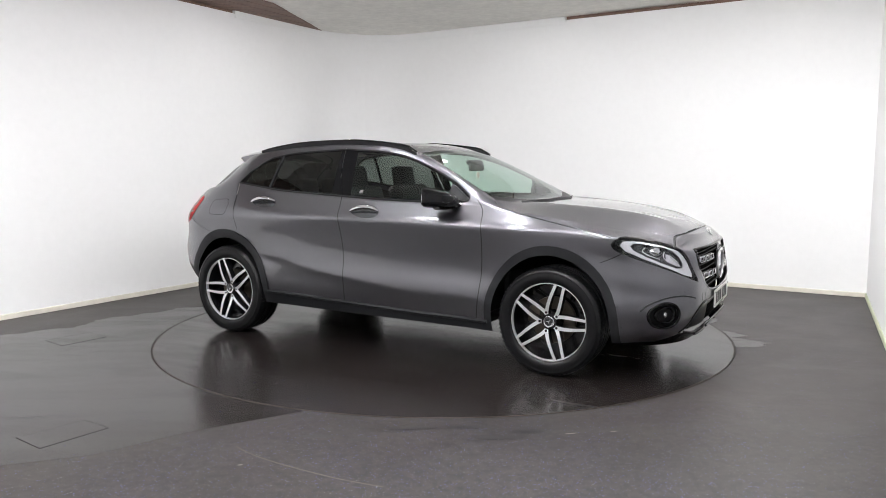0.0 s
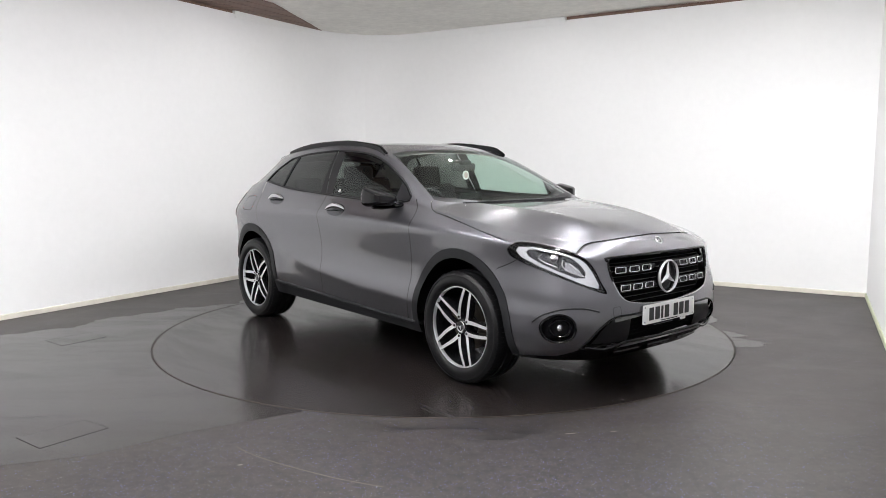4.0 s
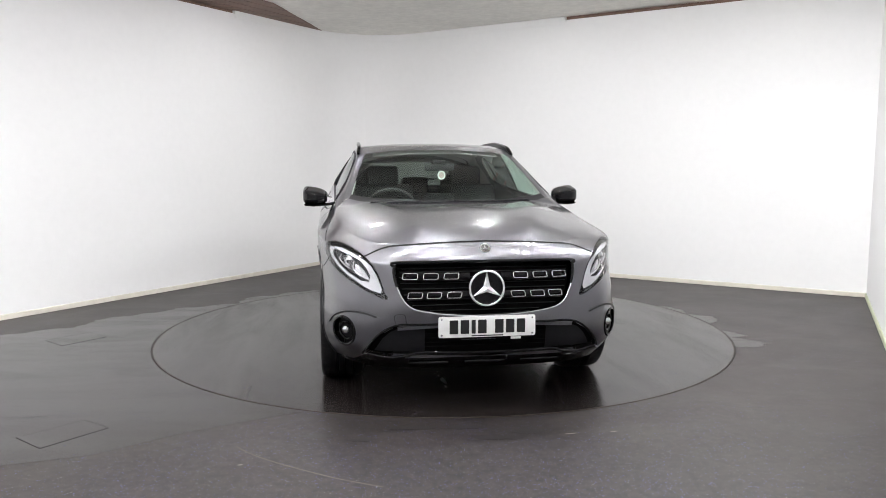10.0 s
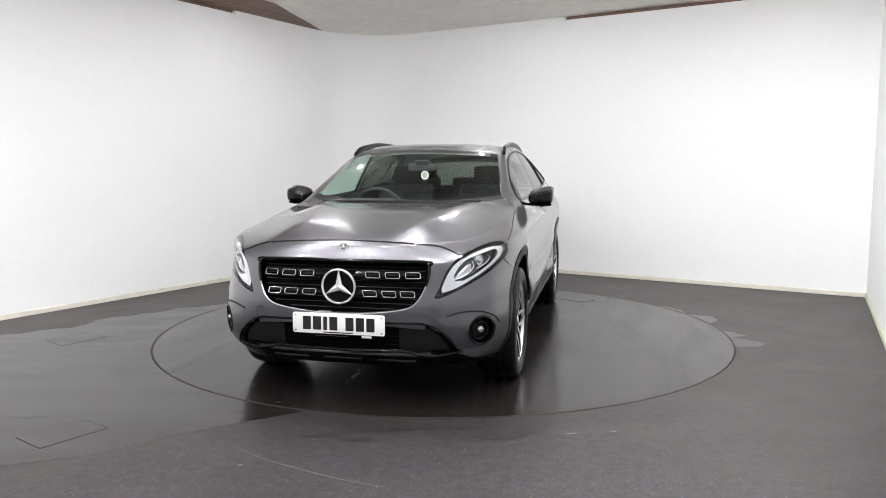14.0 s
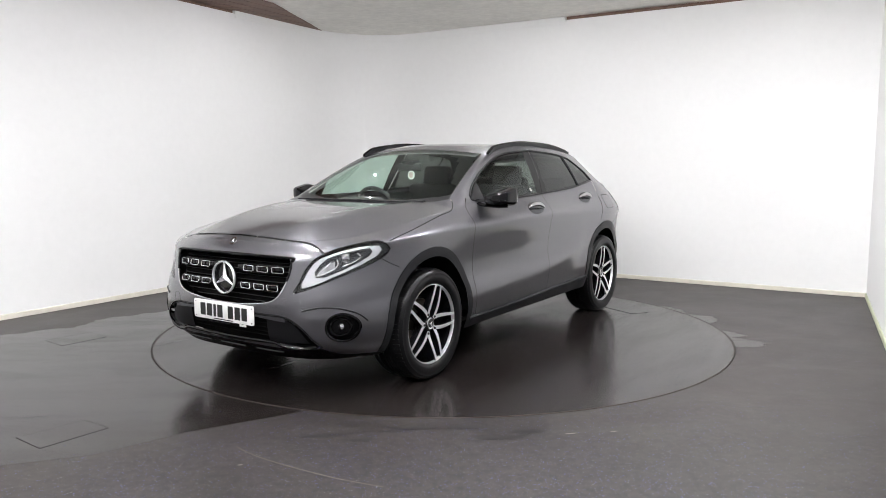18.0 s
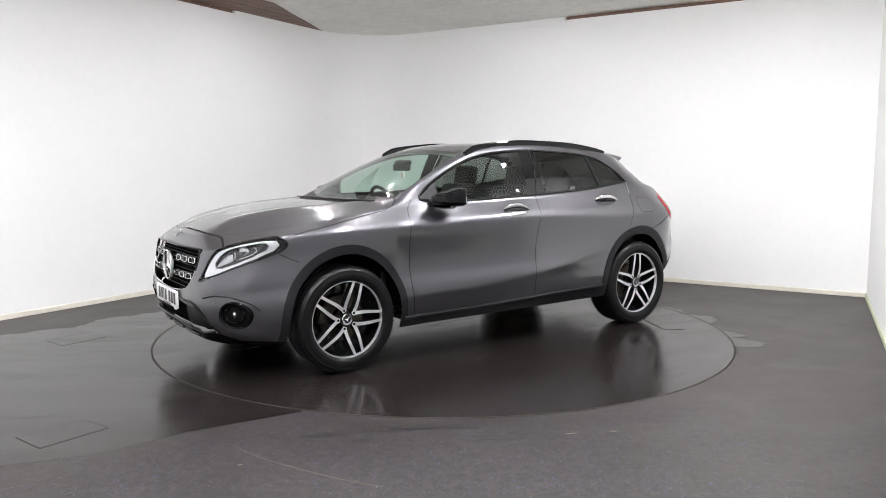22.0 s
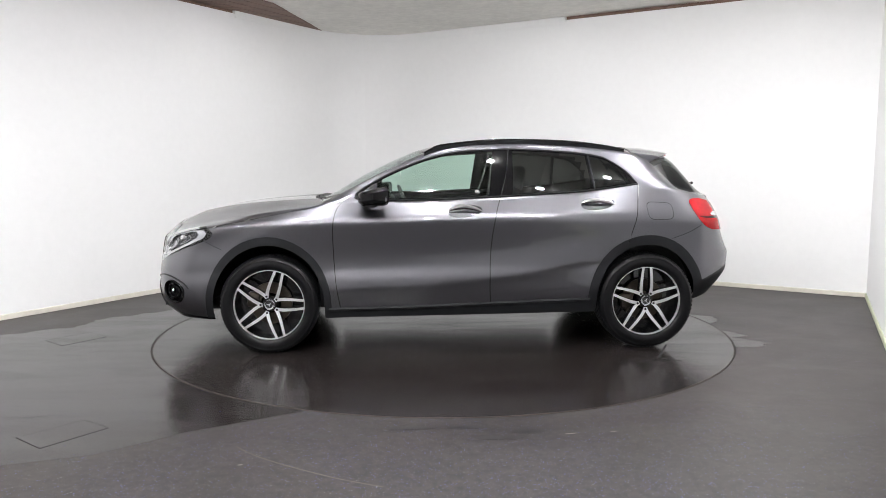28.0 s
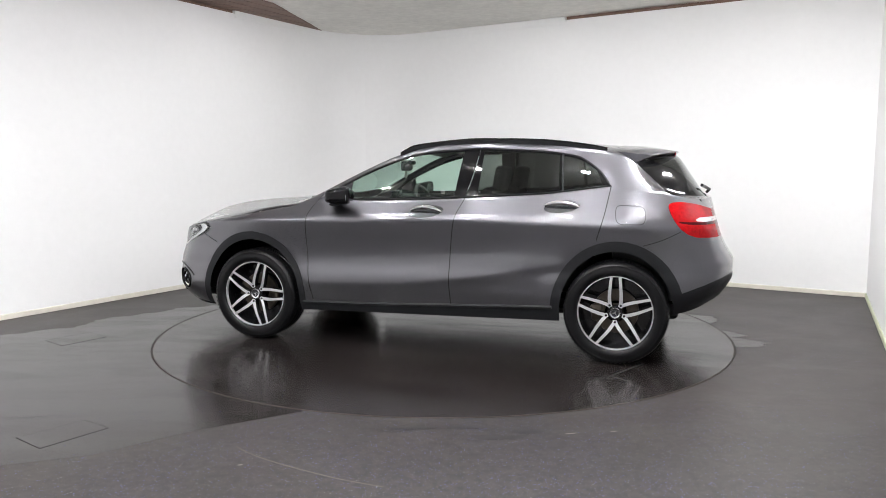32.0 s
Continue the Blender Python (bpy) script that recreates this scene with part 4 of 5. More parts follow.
def wheel_parts(w):
    """Five V-shaped twin spokes, machined faces on a black rim; local y points outwards."""
    part("tyre", lathe_bm([(0.238, -0.195), (0.245, -0.215), (0.30, -0.222), (0.330, -0.212), (0.343, -0.190), (0.3455, -0.165), (0.338, -0.160), (0.338, -0.150), (0.346, -0.146), (0.346, -0.118),
                           (0.338, -0.115), (0.338, -0.105), (0.346, -0.101), (0.346, -0.068), (0.338, -0.064), (0.338, -0.054), (0.346, -0.050), (0.3455, -0.020), (0.343, 0.006), (0.331, 0.026),
                           (0.318, 0.034), (0.312, 0.033), (0.300, 0.037), (0.275, 0.038), (0.258, 0.031), (0.250, 0.022), (0.246, 0.012)], 72), M["rubber"], w, "black road tyre with grooved tread")
    lugs = bmesh.new()
    for k in range(72):
        a0 = 2 * math.pi * k / 72
        for y0, y1, r0, r1 in ((-0.020, 0.020, 0.3458, 0.3365),):
            ring = []
            for da, yy, rr in ((0, y0, r0 + 0.003), (0.045, y0, r0 + 0.003), (0.045, y1, r1 + 0.003), (0, y1, r1 + 0.003)):
                ring.append(lugs.verts.new((rr * math.cos(a0 + da), yy, rr * math.sin(a0 + da))))
            low = [lugs.verts.new((v.co.x * 0.985, v.co.y, v.co.z * 0.985)) for v in ring]
            lugs.faces.new(ring)
            for i in range(4):
                lugs.faces.new((ring[i], low[i], low[(i + 1) % 4], ring[(i + 1) % 4]))
    bmesh.ops.recalc_face_normals(lugs, faces=lugs.faces[:])
    lug = part("tread_ring", lugs, M["rubber"], w)
    lug["kind"] = "stuff"
    part("rim_lip", lathe_bm([(0.2405, 0.002), (0.2425, 0.016), (0.2450, 0.022), (0.2485, 0.0215), (0.2505, 0.012), (0.250, 0.004)], 72), M["alu"], w, "machined bright rim lip")
    for k in range(5):
        mid = 90 + 72 * k
        outline = []
        for sgn in (1, -1):
            path = [(0.058, 3.5), (0.082, 9.5), (0.108, 15.3), (0.150, 21.8), (0.198, 26.6), (0.243, 29.4)]
            wid = [0.022, 0.026, 0.0255, 0.0235, 0.0215, 0.021]
            pts = [polar(r, mid + sgn * d) for r, d in path]
            lft, rgt = [], []
            for i, p in enumerate(pts):
                d = (pts[min(i + 1, 5)] - pts[max(i - 1, 0)]).normalized()
                s = Vector((-d.y, d.x)) * wid[i] / 2
                lft.append(p + s)
                rgt.append(p - s)
            outline.append((lft, rgt))
        bm = bmesh.new()
        for lft, rgt in outline:
            rows = []
            for i, (a, b) in enumerate(zip(lft, rgt)):
                h = 0.020 - 0.016 * smooth01(0, 4, 4 - i) + 0.0
                c = (a + b) / 2
                rows.append([bm.verts.new((a.x, h - 0.045, a.y)), bm.verts.new((a.x, h - 0.004, a.y)), bm.verts.new((a.x * 0.88 + c.x * 0.12, h, a.y * 0.88 + c.y * 0.12)),
                             bm.verts.new((b.x * 0.88 + c.x * 0.12, h, b.y * 0.88 + c.y * 0.12)), bm.verts.new((b.x, h - 0.004, b.y)), bm.verts.new((b.x, h - 0.045, b.y))])
            for r0, r1 in zip(rows, rows[1:]):
                for j in range(5):
                    f = bm.faces.new((r0[j], r1[j], r1[j + 1], r0[j + 1]))
                    f.material_index = 0 if j == 2 else 1
            for r in (rows[0], rows[-1]):
                bm.faces.new(r).material_index = 1
        # apex web with the bolt seat
        web = [polar(0.050, mid + a) for a in (-15, 15)] + [polar(0.088, mid + 13), polar(0.084, mid), polar(0.088, mid - 13)]
        top = [bm.verts.new((p.x, 0.0036, p.y)) for p in web]
        low = [bm.verts.new((p.x, -0.04, p.y)) for p in web]
        bm.faces.new(top)
        for i in range(5):
            bm.faces.new((top[i], low[i], low[(i + 1) % 5], top[(i + 1) % 5])).material_index = 1
        bmesh.ops.recalc_face_normals(bm, faces=bm.faces[:])
        spoke = part("spoke", bm, [M["alu"], M["rimblack"]], w, "V-shaped spoke with a machined bright face", angle=25)
        p = polar(0.062, mid)
        bolt = lathe_bm([(0.0001, 0.010), (0.006, 0.010), (0.0085, 0.006), (0.009, -0.01)], 12)
        bolt.transform(Matrix.Translation((p.x, 0, p.y)))
        part("wheel_bolt", bolt, M["rimblack"], spoke)
    part("hub", lathe_bm([(0.0001, -0.002), (0.047, -0.002), (0.05, -0.01), (0.058, -0.05)], 40), M["rimblack"], w)
    cap = part("hub_cap", lathe_bm([(0.0001, 0.010), (0.024, 0.0105), (0.026, 0.012), (0.034, 0.0125), (0.0375, 0.008), (0.038, -0.01)], 40), M["silver"], w, "silver hub cap")
    part("cap_disc", lathe_bm([(0.0001, 0.0118), (0.0235, 0.0118)], 32), M["silverdark"], cap)
    star(cap, 0.022, Matrix.Translation((0, 0.0119, 0)) @ Matrix.Rotation(radians(-90), 4, "X"), 0.002, "cap_emblem")
    part("brake_disc", lathe_bm([(0.07, -0.075), (0.075, -0.07), (0.148, -0.07), (0.15, -0.078), (0.15, -0.094)], 48), M["steel"], w, "worn steel brake disc")
    part("backing_plate", lathe_bm([(0.0001, -0.12), (0.225, -0.12), (0.237, -0.06), (0.239, -0.0)], 48), M["rimblack"], w)
    cal = box_bm(-0.055, -0.10, 0.085, 0.055, -0.052, 0.165, 0.012)
    cal.transform(Matrix.Rotation(radians(60), 4, "Y"))
    part("brake_caliper", cal, M["steel"], w, "grey brake caliper")


def star(parent, r, m, h, name="emblem"):
    """Three tapered arms in the local xy plane."""
    bm = bmesh.new()
    for k in range(3):
        a = 90 + 120 * k
        tip, l, rr = polar(r, a), polar(r * 0.23, a + 62), polar(r * 0.23, a - 62)
        vs = [bm.verts.new((p.x, p.y, 0)) for p in (l, rr, tip)]
        mid = bm.verts.new((0, 0, h * 2.2))
        crest = bm.verts.new((tip.x, tip.y, h * 0.5))
        bm.faces.new((vs[0], mid, crest, vs[2]))
        bm.faces.new((vs[1], vs[2], crest, mid))
    bmesh.ops.recalc_face_normals(bm, faces=bm.faces[:])
    bm.transform(m)
    return part(name, bm, M["bright"], parent, "bright three-armed emblem", angle=10)


def front_end(thing, sk):
    grille = part("grille", tube_bm([sk.front(y, z, 0.0) for y, z in curve2([(-0.474, 0.684), (-0.457, 0.643), (-0.435, 0.606), (-0.408, 0.581), (-0.366, 0.562), (-0.274, 0.545), (-0.14, 0.532), (0, 0.528), (0.14, 0.532), (0.274, 0.545), (0.366, 0.562), (0.408, 0.581), (0.435, 0.606), (0.457, 0.643), (0.474, 0.684)], 6)], 0.0032, seg=8),
                  M["bright"], thing, "black grille with a bright lower edge and two louvres")
    part("grille_frame", tube_bm([sk.front(y, z, -0.004) for y, z in curve2([(-0.474, 0.684), (-0.489, 0.748), (-0.486, 0.788), (-0.462, 0.811), (0, 0.815), (0.462, 0.811), (0.486, 0.788), (0.489, 0.748), (0.474, 0.684)], 6)], 0.009, seg=8),
         M["black"], grille, "gloss black surround")
    for z0, cols in ((0.740, (0.406, 0.297, 0.188)), (0.640, (0.380, 0.279, 0.172))):
        for sgn in (1, -1):
            z = z0
            path = [sk.front(sgn * y, z + 0.012 * (0.45 - y) * -1, -0.030) for y in (0.085, 0.16, 0.25, 0.34, 0.43 if z0 > 0.7 else 0.41)]
            part("louvre", tube_bm(path, 0.012, 0.024, 10), M["black"], grille, "gloss black louvre")
            for y in cols:
                w, h = 0.041, 0.0155
                c = [(y - w + 0.008 * (1 if z0 < 0.7 else 0.4), z - h), (y + w, z - h), (y + w - 0.006, z + h), (y - w, z + h)]
                ring = [sk.front(sgn * a, b, -0.006) for a, b in rounded(c, 0.008, 3)]
                part("louvre_insert", tube_bm(ring, 0.003, seg=8, closed=True, up=(1, 0, 0)), M["chrome"], grille, "bright rectangular insert")
    c = Vector((2.226, 0, 0.674))
    mesh_rows = bmesh.new()
    for k in range(9):
        z = 0.555 + 0.03 * k
        half = spline([(0.54, 0.25), (0.6, 0.42), (0.76, 0.47), (0.80, 0.45)], z)
        tb = tube_bm([sk.front(half * (u / 8 - 1), z, -0.04) for u in range(17)], 0.003, seg=4)
        tmp = bpy.data.meshes.new("tmp")
        tb.to_mesh(tmp)
        tb.free()
        mesh_rows.from_mesh(tmp)
        bpy.data.meshes.remove(tmp)
    part("grille_mesh", mesh_rows, M["satin"], grille)
    ring = [c + Vector((0, 0.092 * math.cos(2 * math.pi * k / 48), 0.092 * math.sin(2 * math.pi * k / 48))) for k in range(48)]
    emblem = part("emblem_ring", tube_bm(ring, 0.0065, 0.009, 10, closed=True, up=(1, 0, 0)), M["bright"], grille, "large bright ring emblem")
    part("emblem_back", prism_bm([tuple(polar(0.090, 7.5 * k)) for k in range(48)], 0.01, Matrix.Translation(c + Vector((-0.025, 0, 0))) @ Matrix.Rotation(radians(90), 4, "Z") @ Matrix.Rotation(radians(90), 4, "X")), M["black"], emblem)
    star(emblem, 0.090, Matrix.Translation(c + Vector((-0.006, 0, 0))) @ Matrix.Rotation(radians(90), 4, "Z") @ Matrix.Rotation(radians(90), 4, "X"), 0.006)
    # bonnet badge
    b = sk.front(0.001, 0.878, 0.002)
    m = Matrix.Translation(b) @ (b - sk.front(0.001, 0.878)).to_track_quat("Z", "Y").to_matrix().to_4x4()
    badge = part("bonnet_badge", prism_bm([tuple(polar(0.027, 10 * k)) for k in range(36)], 0.005, m, 0.0015), M["chrome"], thing, "small round silver bonnet badge")
    part("badge_disc", prism_bm([tuple(polar(0.021, 10 * k)) for k in range(36)], 0.0056, m), M["ink"], badge)
    star(badge, 0.019, m @ Matrix.Translation((0, 0, 0.0058)), 0.0015)
    # number plate with barred-out characters
    m = Matrix.Translation((2.236, 0, 0.472)) @ Matrix.Rotation(radians(90), 4, "Z") @ Matrix.Rotation(radians(90), 4, "X")
    plate = part("number_plate", prism_bm(rounded([(-0.262, -0.056), (0.262, -0.056), (0.262, 0.056), (-0.262, 0.056)], 0.012), 0.004, m, 0.001), M["plate"], thing, "white front plate with black characters barred out")
    x = -0.203
    for k in range(7):
        if k == 4:
            x += 0.033
        w = 0.022 if k == 2 else 0.046
        part("character_bar", prism_bm(rounded([(x, -0.037), (x + w, -0.037), (x + w, 0.037), (x, 0.037)], 0.004, 2), 0.0006, m @ Matrix.Translation((0, 0, 0.0042))), M["ink"], plate)
        x += w + 0.013
    for px, py in ((-0.245, 0.042), (0.245, 0.042), (-0.245, -0.042), (0.245, -0.042)):
        part("plate_screw", prism_bm([tuple(polar(0.005, 30 * k) + Vector((px, py))) for k in range(12)], 0.002, m @ Matrix.Translation((0, 0, 0.004)), 0.0006), M["silver"], plate)
    for x0, x1, z in ((-0.085, 0.085, -0.0485),):
        part("maker_bar", prism_bm([(x0, z - 0.003), (x1, z - 0.003), (x1, z + 0.003), (x0, z + 0.003)], 0.0005, m @ Matrix.Translation((0, 0, 0.0042))), M["scuff"], plate)
    part("bumper_tag", box_bm(2.228, 0.13, 0.398, 2.232, 0.185, 0.411, 0.001), M["plate"], thing, "small white sticker under the plate")
    part("plate_slot", box_bm(2.226, -0.14, 0.400, 2.230, 0.05, 0.405), M["silverdark"], thing)
    # lower intake: gloss bars
    part("intake_bar", tube_bm([sk.front(y, z, 0.006) for y, z in curve2([(-0.63, 0.325), (-0.52, 0.306), (-0.43, 0.316), (-0.37, 0.332), (-0.2, 0.328), (0, 0.326), (0.2, 0.328), (0.37, 0.332), (0.43, 0.316), (0.52, 0.306), (0.63, 0.325)], 5)], 0.007, 0.009, 10),
         M["black"], thing, "gloss black bumper bar")
    for y0, y1 in ((-0.41, -0.2), (-0.11, 0.11), (0.2, 0.41)):
        part("lip_bar", tube_bm([sk.front(y0 + (y1 - y0) * k / 8, 0.270, 0.004) for k in range(9)], 0.008, 0.010, 8), M["black"], thing, "gloss black lip")
    part("intake_edge", tube_bm([sk.front(y, z, 0.001) for y, z in curve2([(-0.655, 0.318), (-0.585, 0.418), (-0.48, 0.482), (-0.3, 0.487), (0.3, 0.487), (0.48, 0.482), (0.585, 0.418), (0.655, 0.318)], 6)], 0.006, seg=8), M["black"], thing, "gloss black edge of the lower intake")
    for k in range(5):
        z = 0.35 + 0.026 * k
        half = 0.33
        part("intake_slat", tube_bm([sk.front(half * (u / 8 - 1), z, -0.026) for u in range(17)], 0.003, 0.004, 6), M["liner"], thing)
    # flat panels that close the intake's ends
    for sgn in (1, -1):
        bm = bmesh.new()
        grid = [[bm.verts.new(sk.front(sgn * (0.33 + (top - 0.33) * u / 6), z, -0.014)) for u in range(7)] for z, top in ((0.33, 0.60), (0.37, 0.58), (0.41, 0.555), (0.445, 0.515), (0.472, 0.455))]
        for p, q in zip(grid, grid[1:]):
            for u in range(6):
                bm.faces.new((p[u], p[u + 1], q[u + 1], q[u]) if sgn > 0 else (p[u], q[u], q[u + 1], p[u + 1]))
        part("intake_panel", bm, M["satin"], thing, "flat black panel in the intake's end")
    # tow-eye cover seam on the bumper
    part("tow_cover", tube_bm([sk.front(y, z, 0.0003) for y, z in rounded([(-0.495, 0.54), (-0.435, 0.545), (-0.425, 0.475), (-0.48, 0.475)], 0.02)], 0.0014, seg=5, closed=True, up=(1, 0, 0)), M["satin"], thing)
    for sgn in (1, -1):
        def ell(ry, rz, out, n=40, cy=0.752, cz=0.432):
            return [sk.front(sgn * (cy + ry * math.cos(2 * math.pi * k / n)), cz + rz * math.sin(2 * math.pi * k / n), out) for k in range(n)]
        fog = part("fog_lamp", tube_bm(ell(0.055, 0.077, -0.002), 0.007, 0.009, 10, True, (1, 0, 0)), M["black"], thing, "round fog lamp in a gloss black bezel")
        part("inner_ring", tube_bm(ell(0.036, 0.050, -0.018, 32), 0.007, 0.010, 8, True, (1, 0, 0)), M["black"], fog)
        c = sk.front(sgn * 0.755, 0.436, -0.02)
        bulb = bmesh.new()
        bmesh.ops.create_uvsphere(bulb, u_segments=24, v_segments=12, radius=0.022)
        bulb.transform(Matrix.Translation(c) @ Matrix.Diagonal((0.55, 1, 1, 1)))
        part("lamp_lens", bulb, M["silver"], fog, "clear round lens")
        # brow over the lamp: dark bar for the shadow under the body-colour crease
        part("fog_brow", tube_bm([sk.front(sgn * y, z, -0.001) for y, z in curve2([(0.58, 0.525), (0.66, 0.545), (0.74, 0.540), (0.80, 0.505), (0.825, 0.46)], 6)], 0.008, 0.006, 8), M["clad"], thing, "dark bar standing in for the shadow of the crease over the fog lamp")
        # bright fins inside the headlamp
        for fin in ([(0.60, 0.712), (0.645, 0.722), (0.69, 0.745), (0.712, 0.775), (0.706, 0.806)], [(0.73, 0.765), (0.765, 0.785), (0.785, 0.812), (0.775, 0.835)], [(0.64, 0.742), (0.665, 0.765), (0.682, 0.79)]):
            part("lamp_fin", tube_bm([sk.front(sgn * y, z, -0.020) for y, z in curve2(fin, 5)], 0.0045, 0.003, 6), M["bright"], thing, "thin bright fin inside the headlamp")
        # headlamp projector
        c = sk.front(sgn * 0.735, 0.812, -0.035)
        proj = part("projector", lathe_bm([(0.0001, 0.022), (0.018, 0.017), (0.029, 0.004), (0.032, 0.0), (0.036, 0.004), (0.036, -0.03)], 28), M["silver"], thing, "round headlamp projector lens")
        proj.matrix_basis = Matrix.Translation(c) @ Matrix.Rotation(radians(-75 * 1 if sgn > 0 else -105), 4, "Z")


def mirror(thing, sk, sgn):
    body = bmesh.new()
    bmesh.ops.create_cube(body, size=2.0)
    bmesh.ops.subdivide_edges(body, edges=body.edges[:], cuts=9, use_grid_fill=True)
    for v in body.verts:
        p = v.co.copy()
        q = p.normalized()
        k = 1 / (abs(q.x) ** 4.5 + abs(q.y) ** 4.5 + abs(q.z) ** 4.5) ** (1 / 4.5)
        p = q * k
        front = smooth01(-0.9, 1.0, p.x)
        hz = 0.070 * (1 - 0.30 * front) * (1 - 0.16 * smooth01(0.0, 1.0, -p.y))
        v.co = Vector((0.615 + 0.100 * p.x - 0.03 * (p.y if p.y > 0 else 0), 0.922 + 0.086 * p.y, 1.106 + 0.93 * hz * p.z - 0.010 * front + 0.012 * p.y * (1 if p.z > 0 else 0.2)))
        v.co.y *= sgn
    if sgn < 0:
        bmesh.ops.reverse_faces(body, faces=body.faces[:])
    m = part("door_mirror", body, M["black"], thing, "gloss black door mirror", angle=60)
    part("mirror_arm", tube_bm([(0.66, sgn * 0.775, 1.060), (0.665, sgn * 0.82, 1.050), (0.655, sgn * 0.88, 1.045), (0.64, sgn * 0.93, 1.041), (0.615, sgn * 0.985, 1.045)], 0.038, 0.011, 10), M["black"], m)
    part("mirror_lamp", tube_bm([(0.705 - 0.00, sgn * 0.86, 1.078), (0.706, sgn * 0.92, 1.080), (0.690, sgn * 0.965, 1.082), (0.665, sgn * 0.994, 1.085)], 0.009, 0.007, 8), M["silverdark"], m, "thin smoked indicator strip")
    g = prism_bm(rounded([(-0.075, -0.042), (0.075, -0.042), (0.078, 0.045), (-0.07, 0.048)], 0.025, 4), 0.003, Matrix.Translation((0.521, sgn * 0.932, 1.098)) @ Matrix.Rotation(radians(-90), 4, "Z") @ Matrix.Rotation(radians(90), 4, "X"))
    part("mirror_glass", g, M["chrome"], m)
    # sail plate at the window's foot
    pts = [sk.side(x, z, 0.006, sgn) for x, z in ((0.755, 1.092), (0.585, 1.080), (0.585, 1.195), (0.62, 1.18))]
    bm = bmesh.new()
    vs = [bm.verts.new(p) for p in pts]
    inn = [bm.verts.new(p + Vector((0, -sgn * 0.012, 0))) for p in pts]
    bm.faces.new(vs)
    for i in range(4):
        bm.faces.new((vs[i], vs[(i + 1) % 4], inn[(i + 1) % 4], inn[i]))
    bmesh.ops.recalc_face_normals(bm, faces=bm.faces[:])
    part("sail_plate", bm, M["satin"], m)


def handle(thing, sk, x, z, sgn):
    ring = [sk.side(x + 0.120 * math.cos(2 * math.pi * k / 36), z + (0.041 * math.sin(2 * math.pi * k / 36)) + 0.012 * math.cos(2 * math.pi * k / 36) * -1, 0.0008, sgn) for k in range(36)]
    bm = bmesh.new()
    mid = bm.verts.new(sk.side(x, z, 0.0022, sgn))
    half = [bm.verts.new(sk.side(x + 0.6 * 0.112 * math.cos(2 * math.pi * k / 36), z + 0.6 * 0.041 * math.sin(2 * math.pi * k / 36) + 0.6 * 0.012 * math.cos(2 * math.pi * k / 36) * -1, 0.0024, sgn)) for k in range(36)]
    vs = [bm.verts.new(p) for p in ring]
    for k in range(36):
        j = (k + 1) % 36
        bm.faces.new((vs[k], vs[j], half[j], half[k]))
        bm.faces.new((half[k], half[j], mid))
    bmesh.ops.recalc_face_normals(bm, faces=bm.faces[:])
    h = part("door_handle", bm, M["silverdark"], thing, "chrome door handle in a dark oval bowl", angle=60)
    pts = [sk.side(x + 0.118 * u, z + 0.009 + 0.004 * u - 0.012 * u * u, 0.010 + 0.022 * (1 - u * u), sgn) for u in [k / 8 - 1 for k in range(17)]]
    bar = bmesh.new()
    rows = []
    for i, p in enumerate(pts):
        u = i / 8 - 1
        ry, rz = 0.004 + 0.006 * (1 - u * u), 0.005 + 0.012 * math.sqrt(max(0, 1 - u * u))
        rows.append([bar.verts.new(p + Vector((0, sgn * ry * math.cos(2 * math.pi * k / 12), rz * math.sin(2 * math.pi * k / 12)))) for k in range(12)])
    for a, b in zip(rows, rows[1:]):
        for k in range(12):
            bar.faces.new((a[k], a[(k + 1) % 12], b[(k + 1) % 12], b[k]))
    bar.faces.new(rows[0])
    bar.faces.new(rows[-1])
    bmesh.ops.recalc_face_normals(bar, faces=bar.faces[:])
    part("pull", bar, M["handle"], h, "polished chrome pull", angle=60)


def seat(thing, x, y, wide, name="front_seat", back=0.62):
    base = part(name, box_bm(x - 0.24, y - wide / 2, 0.42, x + 0.27, y + wide / 2, 0.62, 0.06, 3), M["seat"], thing, "black cloth seat with a headrest")
    bk = box_bm(-0.06, -wide / 2, 0, 0.07, wide / 2, back, 0.05, 3)
    bk.transform(pose(x - 0.22, y, 0.56, 0, -16, 0))
    part("backrest", bk, M["seat"], base)
    return base


def headrest(base, x, y, z):
    hr = box_bm(-0.045, -0.13, 0, 0.045, 0.13, 0.19, 0.035, 3)
    hr.transform(pose(x, y, z, 0, -10, 0))
    part("headrest", hr, M["seat"], base)


